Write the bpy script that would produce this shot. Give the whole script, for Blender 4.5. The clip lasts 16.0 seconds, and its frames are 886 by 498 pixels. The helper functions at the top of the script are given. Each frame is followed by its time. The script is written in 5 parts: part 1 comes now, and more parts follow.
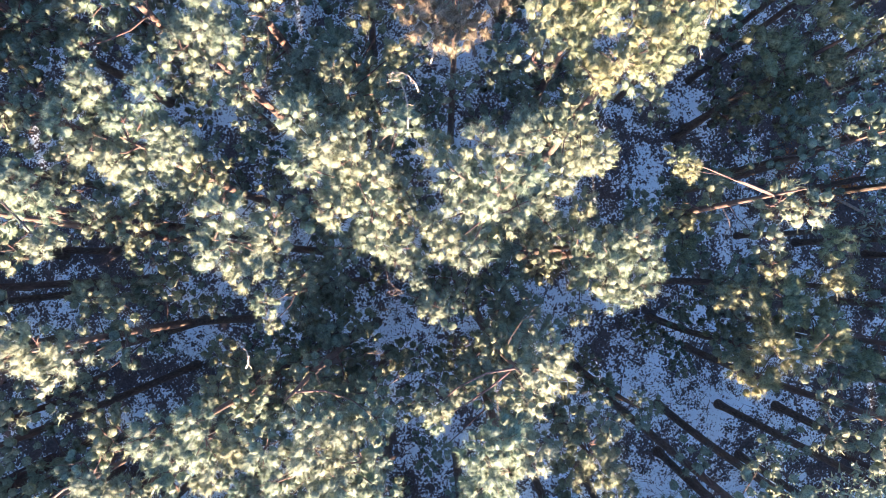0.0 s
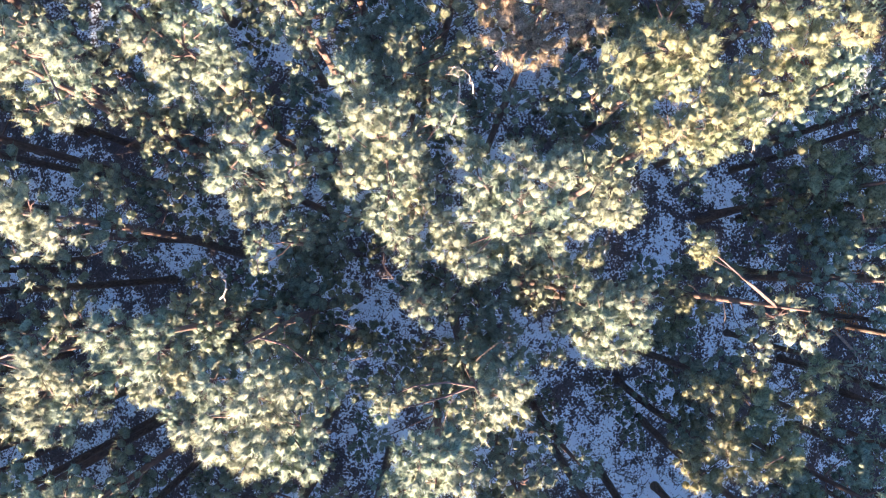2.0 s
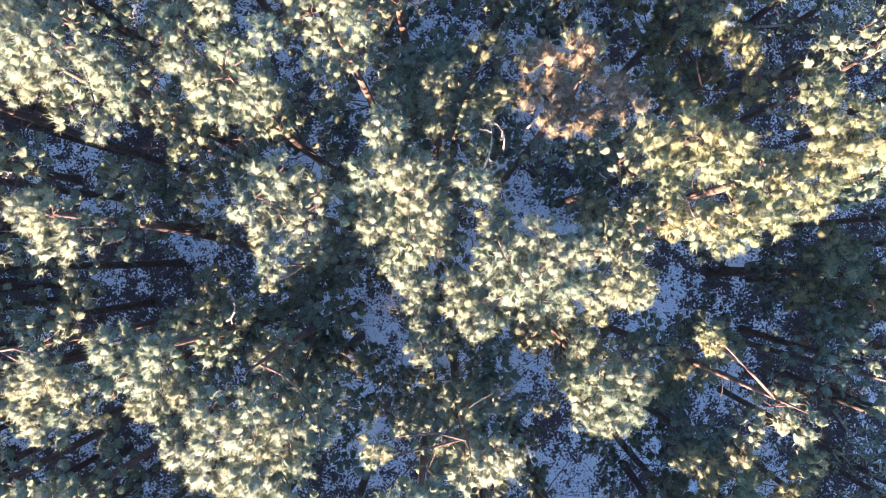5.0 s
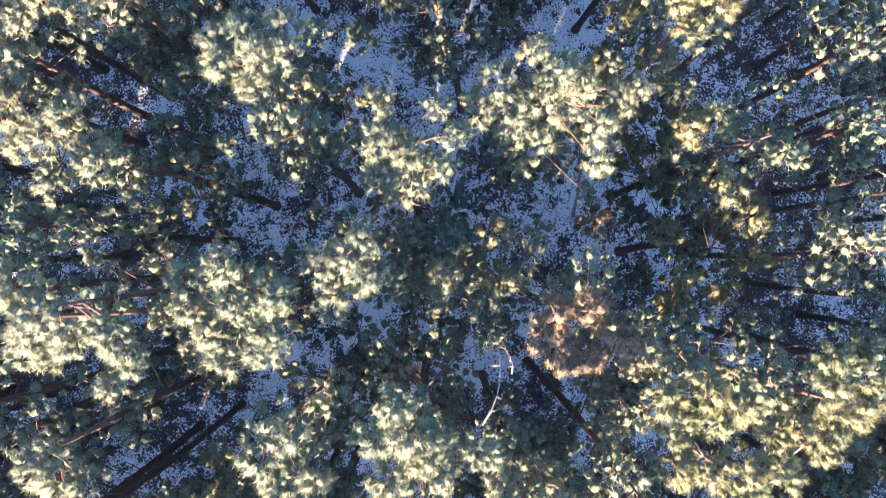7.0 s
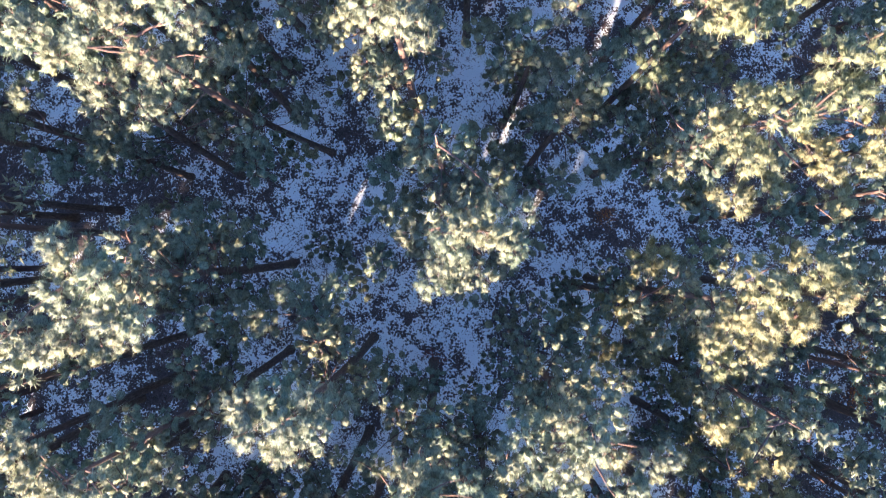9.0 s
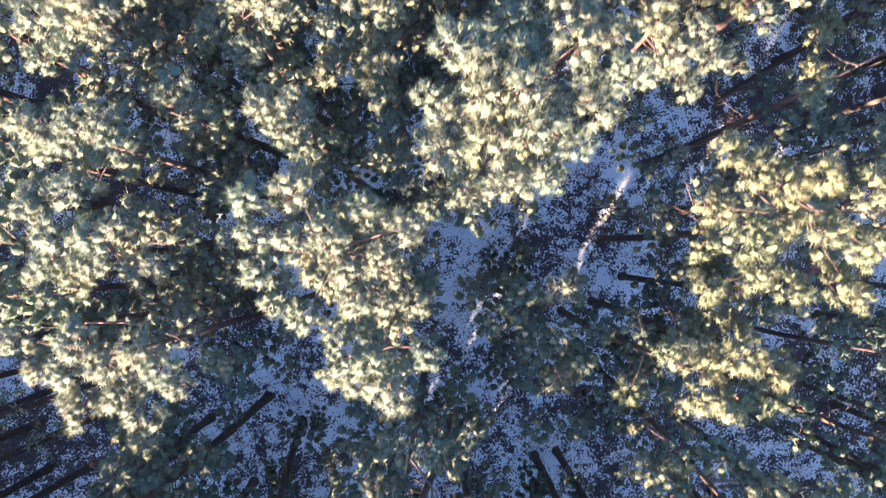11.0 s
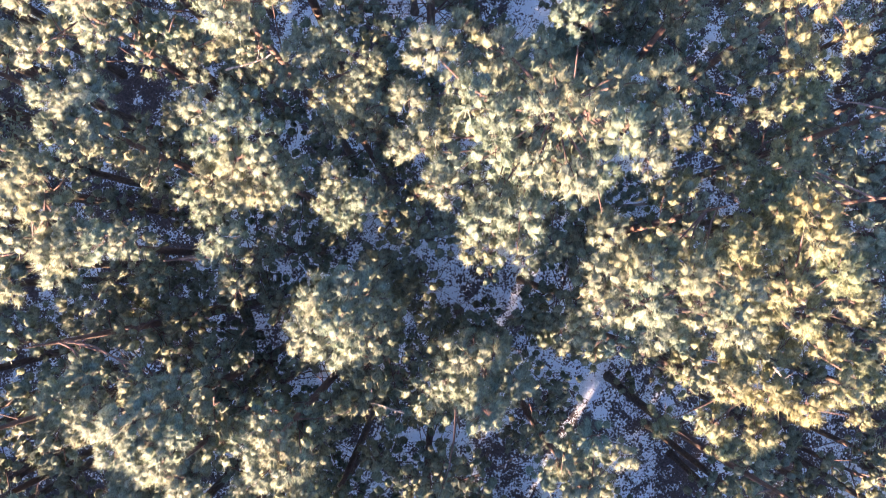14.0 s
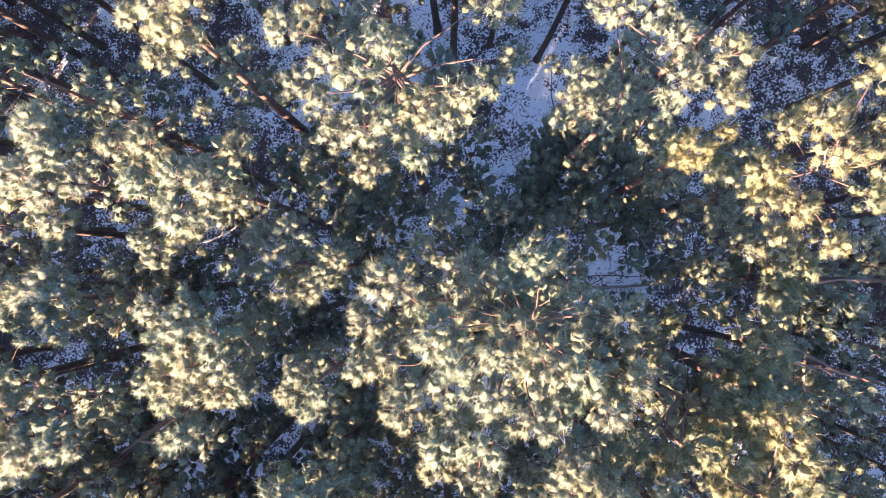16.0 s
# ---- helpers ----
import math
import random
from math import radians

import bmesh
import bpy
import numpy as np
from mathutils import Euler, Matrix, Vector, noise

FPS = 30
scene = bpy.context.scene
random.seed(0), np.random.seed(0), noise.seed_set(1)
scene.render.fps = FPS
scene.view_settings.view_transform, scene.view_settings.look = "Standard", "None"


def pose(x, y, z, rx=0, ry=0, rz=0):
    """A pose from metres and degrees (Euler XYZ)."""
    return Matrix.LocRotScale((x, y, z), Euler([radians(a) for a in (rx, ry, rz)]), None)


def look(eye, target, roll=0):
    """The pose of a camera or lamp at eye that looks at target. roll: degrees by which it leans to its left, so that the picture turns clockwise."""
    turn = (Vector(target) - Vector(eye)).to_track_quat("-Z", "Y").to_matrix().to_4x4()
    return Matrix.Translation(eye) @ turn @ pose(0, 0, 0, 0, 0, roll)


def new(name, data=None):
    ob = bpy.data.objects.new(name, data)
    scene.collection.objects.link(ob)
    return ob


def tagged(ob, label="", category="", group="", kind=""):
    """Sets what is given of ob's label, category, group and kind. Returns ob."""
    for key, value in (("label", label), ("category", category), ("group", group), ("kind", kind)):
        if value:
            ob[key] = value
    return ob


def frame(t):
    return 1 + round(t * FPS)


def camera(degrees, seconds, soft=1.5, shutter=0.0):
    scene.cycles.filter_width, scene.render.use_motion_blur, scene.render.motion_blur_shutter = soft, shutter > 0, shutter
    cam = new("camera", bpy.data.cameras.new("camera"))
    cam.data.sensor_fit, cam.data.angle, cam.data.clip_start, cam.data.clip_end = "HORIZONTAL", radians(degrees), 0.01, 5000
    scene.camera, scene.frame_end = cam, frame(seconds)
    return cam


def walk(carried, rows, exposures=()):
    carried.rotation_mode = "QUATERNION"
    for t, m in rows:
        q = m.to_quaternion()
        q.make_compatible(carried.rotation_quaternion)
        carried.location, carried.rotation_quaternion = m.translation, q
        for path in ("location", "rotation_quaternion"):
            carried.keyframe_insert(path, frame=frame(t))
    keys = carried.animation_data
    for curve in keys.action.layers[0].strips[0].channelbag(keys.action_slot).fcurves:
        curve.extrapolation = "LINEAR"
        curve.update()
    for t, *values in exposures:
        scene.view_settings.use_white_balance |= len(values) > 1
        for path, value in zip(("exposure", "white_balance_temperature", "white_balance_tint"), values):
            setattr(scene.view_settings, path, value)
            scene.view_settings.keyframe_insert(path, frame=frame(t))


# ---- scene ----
cam = camera(73.0, 16.0, soft=0.8, shutter=0.3)

# t, x, y, z, tilt, lean, yaw
PATH = [
    (0, 0.000, 0.000, 32.838, 1.501, 0.145, -37.975),
    (0.5, -0.002, 0.003, 32.841, 1.609, 0.161, -37.506),
    (1, -0.012, 0.009, 32.828, 1.636, 0.039, -32.225),
    (1.5, -0.025, 0.018, 32.815, 1.636, -0.127, -25.687),
    (2, -0.032, 0.026, 32.809, 1.528, -0.277, -19.056),
    (2.5, -0.033, 0.035, 32.810, 1.398, -0.339, -14.466),
    (3, -0.038, 0.040, 32.808, 1.301, -0.340, -12.004),
    (3.2, -0.028, 0.042, 32.827, 1.259, -0.281, -11.387),
    (5.3, 0.236, 2.079, 32.897, 0.784, 0.021, -11.397),
    (5.5, 0.319, 2.540, 32.900, 0.981, -0.032, -11.384),
    (6, 0.520, 3.791, 32.931, 1.287, -0.195, -11.216),
    (6.5, 0.767, 5.302, 32.953, 1.275, -0.096, -11.140),
    (7, 1.047, 7.079, 32.969, 1.048, 0.060, -11.000),
    (7.5, 1.302, 8.929, 32.967, 1.100, 0.423, -10.802),
    (8, 1.500, 10.878, 32.945, 1.160, 0.554, -10.980),
    (8.5, 1.751, 12.960, 32.942, 1.018, 0.643, -10.842),
    (9, 2.068, 15.139, 32.917, 0.853, 0.626, -10.473),
    (9.2, 2.190, 15.880, 32.916, 0.799, 0.639, -10.335),
    (11.3, 3.670, 24.887, 33.200, 0.914, -0.198, -1.950),
    (11.5, 3.839, 25.710, 33.185, 0.913, -0.154, -1.859),
    (12, 4.266, 27.648, 33.168, 0.930, 0.035, -1.578),
    (12.5, 4.672, 29.499, 33.153, 1.051, 0.082, -1.215),
    (13, 5.000, 31.213, 33.163, 1.337, -0.083, -0.859),
    (13.5, 5.347, 32.918, 33.180, 1.360, -0.097, -0.627),
    (14, 5.601, 34.507, 33.179, 1.532, -0.248, -0.398),
    (14.5, 5.888, 35.953, 33.131, 1.648, -0.260, -0.216),
    (15, 6.159, 37.244, 33.061, 1.637, -0.130, -0.141),
    (15.5, 6.407, 38.382, 32.963, 1.594, 0.093, 0.038),
    (16, 6.517, 38.953, 32.911, 1.466, 0.203, 0.112),
]
EXPOSURE = 3.9
walk(cam, [(t, pose(x, y, z, rx, ry, rz)) for t, x, y, z, rx, ry, rz in PATH], [(0.0, EXPOSURE, 4760, 17), (3.0, EXPOSURE, 4800, 19), (6.5, EXPOSURE, 4860, 19), (8.8, EXPOSURE, 4710, 19), (12.0, EXPOSURE, 4910, 23), (16.0, EXPOSURE, 5170, 28)])

# ---- light: low winter sun, clear blue sky ----
SUN_AZIMUTH, SUN_HEIGHT = radians(212.0), radians(14.5)
world = bpy.data.worlds.new("sky")
scene.world = world
world.use_nodes = True
wn = world.node_tree
sky = wn.nodes.new("ShaderNodeTexSky")
sky.sky_type = "NISHITA"
sky.sun_disc = False
sky.sun_elevation, sky.sun_rotation = SUN_HEIGHT, SUN_AZIMUTH
back = wn.nodes["Background"]
back.inputs["Strength"].default_value = 0.046
wn.links.new(sky.outputs[0], back.inputs["Color"])
to_sun = Vector((math.sin(SUN_AZIMUTH) * math.cos(SUN_HEIGHT), math.cos(SUN_AZIMUTH) * math.cos(SUN_HEIGHT), math.sin(SUN_HEIGHT)))
sun = new("sun", bpy.data.lights.new("sun", "SUN"))
sun.data.energy, sun.data.angle, sun.data.color = 5.0, radians(0.53), (1.0, 0.63, 0.30)
sun.matrix_world = look(to_sun * 200, (0, 0, 0))


# ---- materials ----
def material(name):
    m = bpy.data.materials.new(name)
    m.use_nodes = True
    return m, m.node_tree.nodes, m.node_tree.links, m.node_tree.nodes["Principled BSDF"]


def ramp(nodes, links, source, stops):
    r = nodes.new("ShaderNodeValToRGB")
    while len(r.color_ramp.elements) < len(stops):
        r.color_ramp.elements.new(0.5)
    for e, (at, c) in zip(r.color_ramp.elements, stops):
        e.position, e.color = at, (*c, 1)
    links.new(source, r.inputs[0])
    return r.outputs[0]


def noise_node(nodes, links, scale, detail=4.0, rough=0.6, coords=None):
    n = nodes.new("ShaderNodeTexNoise")
    n.inputs["Scale"].default_value, n.inputs["Detail"].default_value, n.inputs["Roughness"].default_value = scale, detail, rough
    if coords:
        links.new(coords, n.inputs["Vector"])
    return n.outputs["Fac"]


def mix(nodes, links, fac, a, b, kind="MIX"):
    n = nodes.new("ShaderNodeMix")
    n.data_type, n.blend_type = "RGBA", kind
    for value, socket in ((fac, n.inputs[0]), (a, n.inputs[6]), (b, n.inputs[7])):
        if isinstance(value, (int, float)):
            socket.default_value = value
        elif isinstance(value, tuple):
            socket.default_value = (*value, 1)
        else:
            links.new(value, socket)
    return n.outputs[2]


def bump(nodes, links, height, strength, distance, shader):
    b = nodes.new("ShaderNodeBump")
    b.inputs["Strength"].default_value, b.inputs["Distance"].default_value = strength, distance
    links.new(height, b.inputs["Height"])
    links.new(b.outputs[0], shader.inputs["Normal"])


def needle_materials(name, dark, middle, light):
    """Two materials: single blades, each with a tone of its own, and the dense heart of a shoot, speckled with the same tones."""
    made = []
    for dense in (False, True):
        m, n, l, p = material(name + ("_dense" if dense else ""))
        geo, info = n.new("ShaderNodeNewGeometry"), n.new("ShaderNodeObjectInfo")
        if dense:
            co = n.new("ShaderNodeTexCoord").outputs["Object"]
            grain = noise_node(n, l, 26.0, 4, 0.7, co)
            each = ramp(n, l, grain, [(0.34, tuple(0.6 * c for c in dark)), (0.5, middle), (0.66, light)])
            bump(n, l, grain, 0.9, 0.03, p)
        else:
            each = ramp(n, l, geo.outputs["Random Per Island"], [(0, dark), (0.5, middle), (1, light)])
        clump = ramp(n, l, info.outputs["Random"], [(0, (0.80, 0.92, 0.92)), (0.6, (1, 1, 1)), (0.9, (1.0, 0.97, 0.86)), (1, (1.0, 0.93, 0.78))])
        colour = mix(n, l, 1.0, each, clump, "MULTIPLY")
        l.new(colour, p.inputs["Base Color"])
        p.inputs["Roughness"].default_value = 0.5
        t = n.new("ShaderNodeBsdfTranslucent")
        l.new(colour, t.inputs["Color"])
        s = n.new("ShaderNodeMixShader")
        s.inputs[0].default_value = 0.5
        l.new(p.outputs[0], s.inputs[1])
        l.new(t.outputs[0], s.inputs[2])
        l.new(s.outputs[0], n["Material Output"].inputs["Surface"])
        made.append(m)
    return made


def bark_material():
    m, n, l, p = material("pine_bark")
    co = n.new("ShaderNodeTexCoord").outputs["Object"]
    split = n.new("ShaderNodeSeparateXYZ")
    l.new(co, split.inputs[0])
    high = n.new("ShaderNodeMapRange")
    high.inputs[1].default_value, high.inputs[2].default_value = 7.0, 13.0
    l.new(split.outputs[2], high.inputs[0])
    stretch = n.new("ShaderNodeMapping")
    stretch.inputs["Scale"].default_value = (1, 1, 0.25)
    l.new(co, stretch.inputs[0])
    plates = noise_node(n, l, 14, 5, 0.65, stretch.outputs[0])
    low = ramp(n, l, plates, [(0.3, (0.035, 0.026, 0.02)), (0.55, (0.11, 0.08, 0.06)), (0.75, (0.2, 0.16, 0.13))])
    up = ramp(n, l, plates, [(0.3, (0.05, 0.032, 0.026)), (0.6, (0.11, 0.068, 0.05)), (0.8, (0.22, 0.14, 0.10))])
    l.new(mix(n, l, high.outputs[0], low, up), p.inputs["Base Color"])
    p.inputs["Roughness"].default_value = 0.9
    bump(n, l, plates, 0.8, 0.03, p)
    return m


def plain_material(name, dark, light, scale, rough=0.85):
    m, n, l, p = material(name)
    co = n.new("ShaderNodeTexCoord").outputs["Object"]
    grain = noise_node(n, l, scale, 5, 0.65, co)
    l.new(ramp(n, l, grain, [(0.3, dark), (0.7, light)]), p.inputs["Base Color"])
    p.inputs["Roughness"].default_value = rough
    bump(n, l, grain, 0.5, 0.01, p)
    return m


def island_material(name, a, b, rough=0.8):
    m, n, l, p = material(name)
    geo = n.new("ShaderNodeNewGeometry")
    l.new(ramp(n, l, geo.outputs["Random Per Island"], [(0, a), (1, b)]), p.inputs["Base Color"])
    p.inputs["Roughness"].default_value = rough
    return m


def snow_material():
    m, n, l, p = material("snowy_forest_floor")
    co = n.new("ShaderNodeTexCoord").outputs["Object"]
    broad = noise_node(n, l, 0.3, 3, 0.5, co)
    patch = noise_node(n, l, 1.5, 4, 0.6, co)
    fine = noise_node(n, l, 8.0, 6, 0.72, co)
    spots = n.new("ShaderNodeTexVoronoi")
    spots.inputs["Scale"].default_value = 8.0
    l.new(co, spots.inputs["Vector"])

    def add(a, b, factor):
        k = n.new("ShaderNodeMath")
        k.operation, k.inputs[1].default_value = "MULTIPLY_ADD", factor
        l.new(a, k.inputs[0])
        l.new(b, k.inputs[2])
        return k.outputs[0]

    # more litter and less snow beside the open strip, partly standing in for vignetting
    split = n.new("ShaderNodeSeparateXYZ")
    l.new(co, split.inputs[0])
    across = n.new("ShaderNodeMath")
    across.operation, across.inputs[1].default_value = "MULTIPLY_ADD", -0.17
    l.new(split.outputs[1], across.inputs[0])
    l.new(split.outputs[0], across.inputs[2])
    off = n.new("ShaderNodeMath")
    off.operation = "ABSOLUTE"
    l.new(across.outputs[0], off.inputs[0])
    dense = n.new("ShaderNodeMapRange")
    dense.inputs[1].default_value, dense.inputs[2].default_value = 9.0, 17.0
    l.new(off.outputs[0], dense.inputs[0])
    # sprigs and cones as small round spots, closing up into bare litter where the snow is thin
    cover = add(dense.outputs[0], add(broad, patch, 0.9), 0.10)
    reach = n.new("ShaderNodeMapRange")
    reach.inputs[1].default_value, reach.inputs[2].default_value = 0.72, 1.22
    reach.inputs[3].default_value, reach.inputs[4].default_value = -0.14, 0.70
    l.new(cover, reach.inputs[0])
    both = add(spots.outputs["Distance"], add(fine, reach.outputs[0], 1.7), -0.6)
    half = n.new("ShaderNodeMapRange")
    half.interpolation_type = "SMOOTHSTEP"
    half.inputs[1].default_value, half.inputs[2].default_value = 0.67, 0.95
    l.new(both, half.inputs[0])
    litter = ramp(n, l, fine, [(0.33, (0.022, 0.018, 0.02)), (0.5, (0.06, 0.047, 0.048)), (0.72, (0.15, 0.12, 0.115))])
    # blue of the shade is mixed faintly into the snow's own colour
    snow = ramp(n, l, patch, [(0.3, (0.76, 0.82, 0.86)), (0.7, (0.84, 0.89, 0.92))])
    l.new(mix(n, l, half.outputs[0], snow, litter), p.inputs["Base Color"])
    p.inputs["Roughness"].default_value = 0.8
    bump(n, l, both, 0.4, 0.08, p)
    return m


NEEDLES = needle_materials("pine_needles", (0.12, 0.152, 0.115), (0.215, 0.243, 0.168), (0.33, 0.35, 0.235))
GOLD = needle_materials("yellower_pine_needles", (0.12, 0.14, 0.08), (0.24, 0.243, 0.13), (0.36, 0.35, 0.185))
BROWN = needle_materials("browning_pine_needles", (0.10, 0.09, 0.06), (0.23, 0.18, 0.12), (0.42, 0.32, 0.22))
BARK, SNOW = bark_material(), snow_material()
TWIG = plain_material("bare_branch_bark", (0.045, 0.028, 0.025), (0.13, 0.078, 0.062), 9)
DEAD = plain_material("weathered_dead_wood", (0.16, 0.13, 0.11), (0.42, 0.36, 0.30), 12)
HEATH = island_material("dark_heath_sprigs", (0.03, 0.03, 0.022), (0.10, 0.08, 0.06))
RUST = island_material("withered_oak_leaves", (0.16, 0.06, 0.02), (0.42, 0.20, 0.05))


# ---- mesh builders ----
def mesh_of(name, verts, faces, mat, smooth=False):
    me = bpy.data.meshes.new(name)
    me.from_pydata(verts, [], faces)
    me.materials.append(mat)
    if smooth:
        me.polygons.foreach_set("use_smooth", [True] * len(me.polygons))
    me.update()
    return me


def part(name, me, parent, m=None, label=""):
    ob = new(name, me)
    ob.parent = parent
    if m is not None:
        ob.matrix_basis = m
    return tagged(ob, label)


def tube(verts, faces, points, radii, sides):
    """Adds a tapered tube along points."""
    base = len(verts)
    for i, (p, r) in enumerate(zip(points, radii)):
        d = (points[min(i + 1, len(points) - 1)] - points[max(i - 1, 0)]).normalized()
        u = d.orthogonal().normalized() if abs(d.z) < 0.95 else Vector((1, 0, 0)).cross(d).normalized()
        v = d.cross(u)
        for k in range(sides):
            a = 2 * math.pi * k / sides
            verts.append(p + (u * math.cos(a) + v * math.sin(a)) * r)
    for i in range(len(points) - 1):
        for k in range(sides):
            a, b = base + i * sides + k, base + i * sides + (k + 1) % sides
            faces.append((a, b, b + sides, a + sides))
    faces.append(tuple(base + (len(points) - 1) * sides + k for k in range(sides)))


def unit(rng):
    while True:
        v = Vector((rng.uniform(-1, 1), rng.uniform(-1, 1), rng.uniform(-1, 1)))
        if 0.05 < v.length < 1:
            return v.normalized()


def ball_of(levels):
    bm = bmesh.new()
    bmesh.ops.create_icosphere(bm, subdivisions=levels, radius=1.0)
    verts, faces = [v.co.copy() for v in bm.verts], [tuple(v.index for v in f.verts) for f in bm.faces]
    bm.free()
    return verts, faces


BALLS = {1: ball_of(1)}


def tuft(blades, rng, at, axis, size, count, width, cores, level, dome):
    """A shoot of pine needles: a dense fluffy heart with slender blades that bristle to all sides of it."""
    if level:
        cores.append((at, axis, size * rng.uniform(0.40, 0.54), level, rng.random() * 50, dome))
    for _ in range(count):
        d = unit(rng)
        if d.dot(axis) < -0.1:
            d = (d - axis * 1.6 * d.dot(axis)).normalized()
        side = d.cross(unit(rng)).normalized() * width * 0.5
        root = at + d * size * 0.2 + axis * size * rng.uniform(-0.25, 0.25)
        bent = (d + unit(rng) * 0.25 + axis * 0.25).normalized()
        tip = root + bent * size * rng.uniform(0.55, 1.0)
        if side.cross(tip - root).dot(d + dome) < 0:
            side = -side
        round_ = (side.cross(tip - root).normalized() + d * 0.55 + dome * 0.35).normalized()
        blades.append((root - side, root + side, tip, round_))


def clump_into(blades, rng, centre, r, tufts, size, count, width, cores, level):
    """A bough end: shoots spread over a flattened, uneven dome."""
    for i in range(tufts):
        a = i * 2.4 + rng.uniform(-0.4, 0.4)
        q = math.sqrt((i + 0.35) / tufts) * rng.uniform(0.92, 1.12)
        away = Vector((math.cos(a), math.sin(a), 0))
        at = centre + away * r * 0.84 * q + Vector((0, 0, r * (0.75 * (1 - q * q) - 0.25 + rng.uniform(-0.22, 0.16))))
        axis = (away * (0.1 + 0.8 * q) + Vector((0, 0, rng.uniform(0.5, 1.0)))).normalized()
        tuft(blades, rng, at, axis, size * rng.uniform(0.75, 1.2), count, width, cores, level, (at - centre + Vector((0, 0, 0.45 * r))).normalized())


def needle_mesh(name, blades, cores=(), verts=(), faces=(), mats=None):
    """Needle blades and the dense hearts of the shoots, shaded as round tufts, and the woody twigs that carry them."""
    mats = mats or NEEDLES
    verts, faces = list(verts), list(faces)
    slots = [2] * len(faces)
    normals = [Vector((0, 0, 0))] * len(verts)
    for at, axis, r, level, seed, dome in cores:
        k = len(verts)
        for v in BALLS[level][0]:
            lump = 1 + 0.42 * noise.noise(v * 1.7 + Vector((seed, 0, 0))) + 0.25 * noise.noise(v * 4.1 + Vector((0, seed, 0)))
            p = v * r * lump + axis * v.dot(axis) * r * 0.25
            verts.append(at + p)
            normals.append((v * 0.7 + dome * 0.3 + unit(random) * 0.8).normalized())
        faces += [tuple(k + q for q in f) for f in BALLS[level][1]]
        slots += [1] * len(BALLS[level][1])
    for a, b, c, n in blades:
        k = len(verts)
        verts += [a, b, c]
        normals += [n, n, n]
        faces.append((k, k + 1, k + 2))
        slots.append(0)
    me = mesh_of(name, verts, faces, mats[0])
    me.materials.append(mats[1])
    me.materials.append(TWIG)
    me.polygons.foreach_set("material_index", slots)
    me.normals_split_custom_set_from_vertices([tuple(n) for n in normals])
    return me


CLUMP_R = 0.55


def clump_mesh(seed, tufts, size, count, width, level, mats=None):
    rng = random.Random(seed)
    blades, cores, verts, faces = [], [], [], []
    clump_into(blades, rng, Vector((0, 0, 0)), CLUMP_R, tufts, size, count, width, cores, level)
    for k in range(6):
        a = rng.uniform(0, 6.28)
        end = Vector((math.cos(a) * 0.4, math.sin(a) * 0.4, 0.08))
        tube(verts, faces, [Vector((0, 0, -0.16)), end * 0.5 + Vector((0, 0, -0.04)), end], [0.013, 0.010, 0.005], 3)
    return needle_mesh("needle_clump", blades, cores, verts, faces, mats)


CLUMPS = [clump_mesh(40 + k, 14, 0.235, 70, 0.0118, 1) for k in range(8)]
GOLDEN = [clump_mesh(70 + k, 14, 0.235, 70, 0.0118, 1, GOLD) for k in range(6)]
BROWNED = [clump_mesh(52 + k, 14, 0.235, 70, 0.0118, 1, BROWN) for k in range(3)]
SPARSE = [clump_mesh(60 + k, 11, 0.23, 22, 0.0165, 1) for k in range(5)]


def dead_branch_mesh(seed, length):
    """A bare, forking branch with fine twigs."""
    rng = random.Random(seed)
    verts, faces = [], []
    pts = [Vector((length * f, 0.12 * length * math.sin(3 * f + seed) * f, -0.12 * length * f * f + rng.uniform(-0.03, 0.03))) for f in (0, 0.3, 0.6, 0.85, 1)]
    tube(verts, faces, pts, [0.020, 0.016, 0.011, 0.007, 0.003], 4)
    for k in range(6):
        f = rng.uniform(0.25, 0.98)
        i = min(3, int(f * 4))
        p = pts[i].lerp(pts[i + 1], rng.random())
        d = Vector((rng.uniform(0.2, 0.9), rng.choice((-1, 1)) * rng.uniform(0.4, 1), rng.uniform(-0.3, 0.4))) * length * rng.uniform(0.18, 0.36)
        q = p + d * 0.55 + unit(rng) * 0.04
        tube(verts, faces, [p, q, p + d], [0.008, 0.006, 0.002], 3)
        tube(verts, faces, [q, q + (d * 0.5).lerp(unit(rng) * 0.2, 0.6)], [0.005, 0.002], 3)
    return mesh_of("dead_branch", verts, faces, DRY)


DRY = plain_material("dry_dead_branch", (0.025, 0.018, 0.016), (0.13, 0.095, 0.075), 8)
DEAD_BRANCHES = [dead_branch_mesh(80 + k, 1.1 + 0.25 * k) for k in range(5)]

SUNLIT = "tall Scots pine with sunlit yellow-green crown above snow"
SHADED = "slender Scots pine with shaded blue-green crown over snow"
STAND = "pines of the snowy stand"
PLACES = []
rand = random.Random(7)


def trunk_point(height, bend, lean, z):
    f = max(0.0, min(1.0, z / height))
    return bend * math.sin(f * math.pi) + lean * f + Vector((0, 0, z))


def trunk_mesh(height, girth, bend, lean):
    """A slightly bent, tapering trunk with a flared foot, from the root to the top shoot."""
    verts, faces = [], []
    line = [trunk_point(height, bend, lean, f * height) for f in (0, 0.012, 0.05, 0.2, 0.38, 0.55, 0.7, 0.82, 0.92, 1.0)]
    line[0] = Vector((0, 0, -0.25))
    tube(verts, faces, line, [girth * k for k in (1.7, 1.35, 1.08, 0.95, 0.86, 0.74, 0.6, 0.44, 0.26, 0.06)], 10)
    return mesh_of("trunk", verts, faces, BARK, True)


FRAME = {}


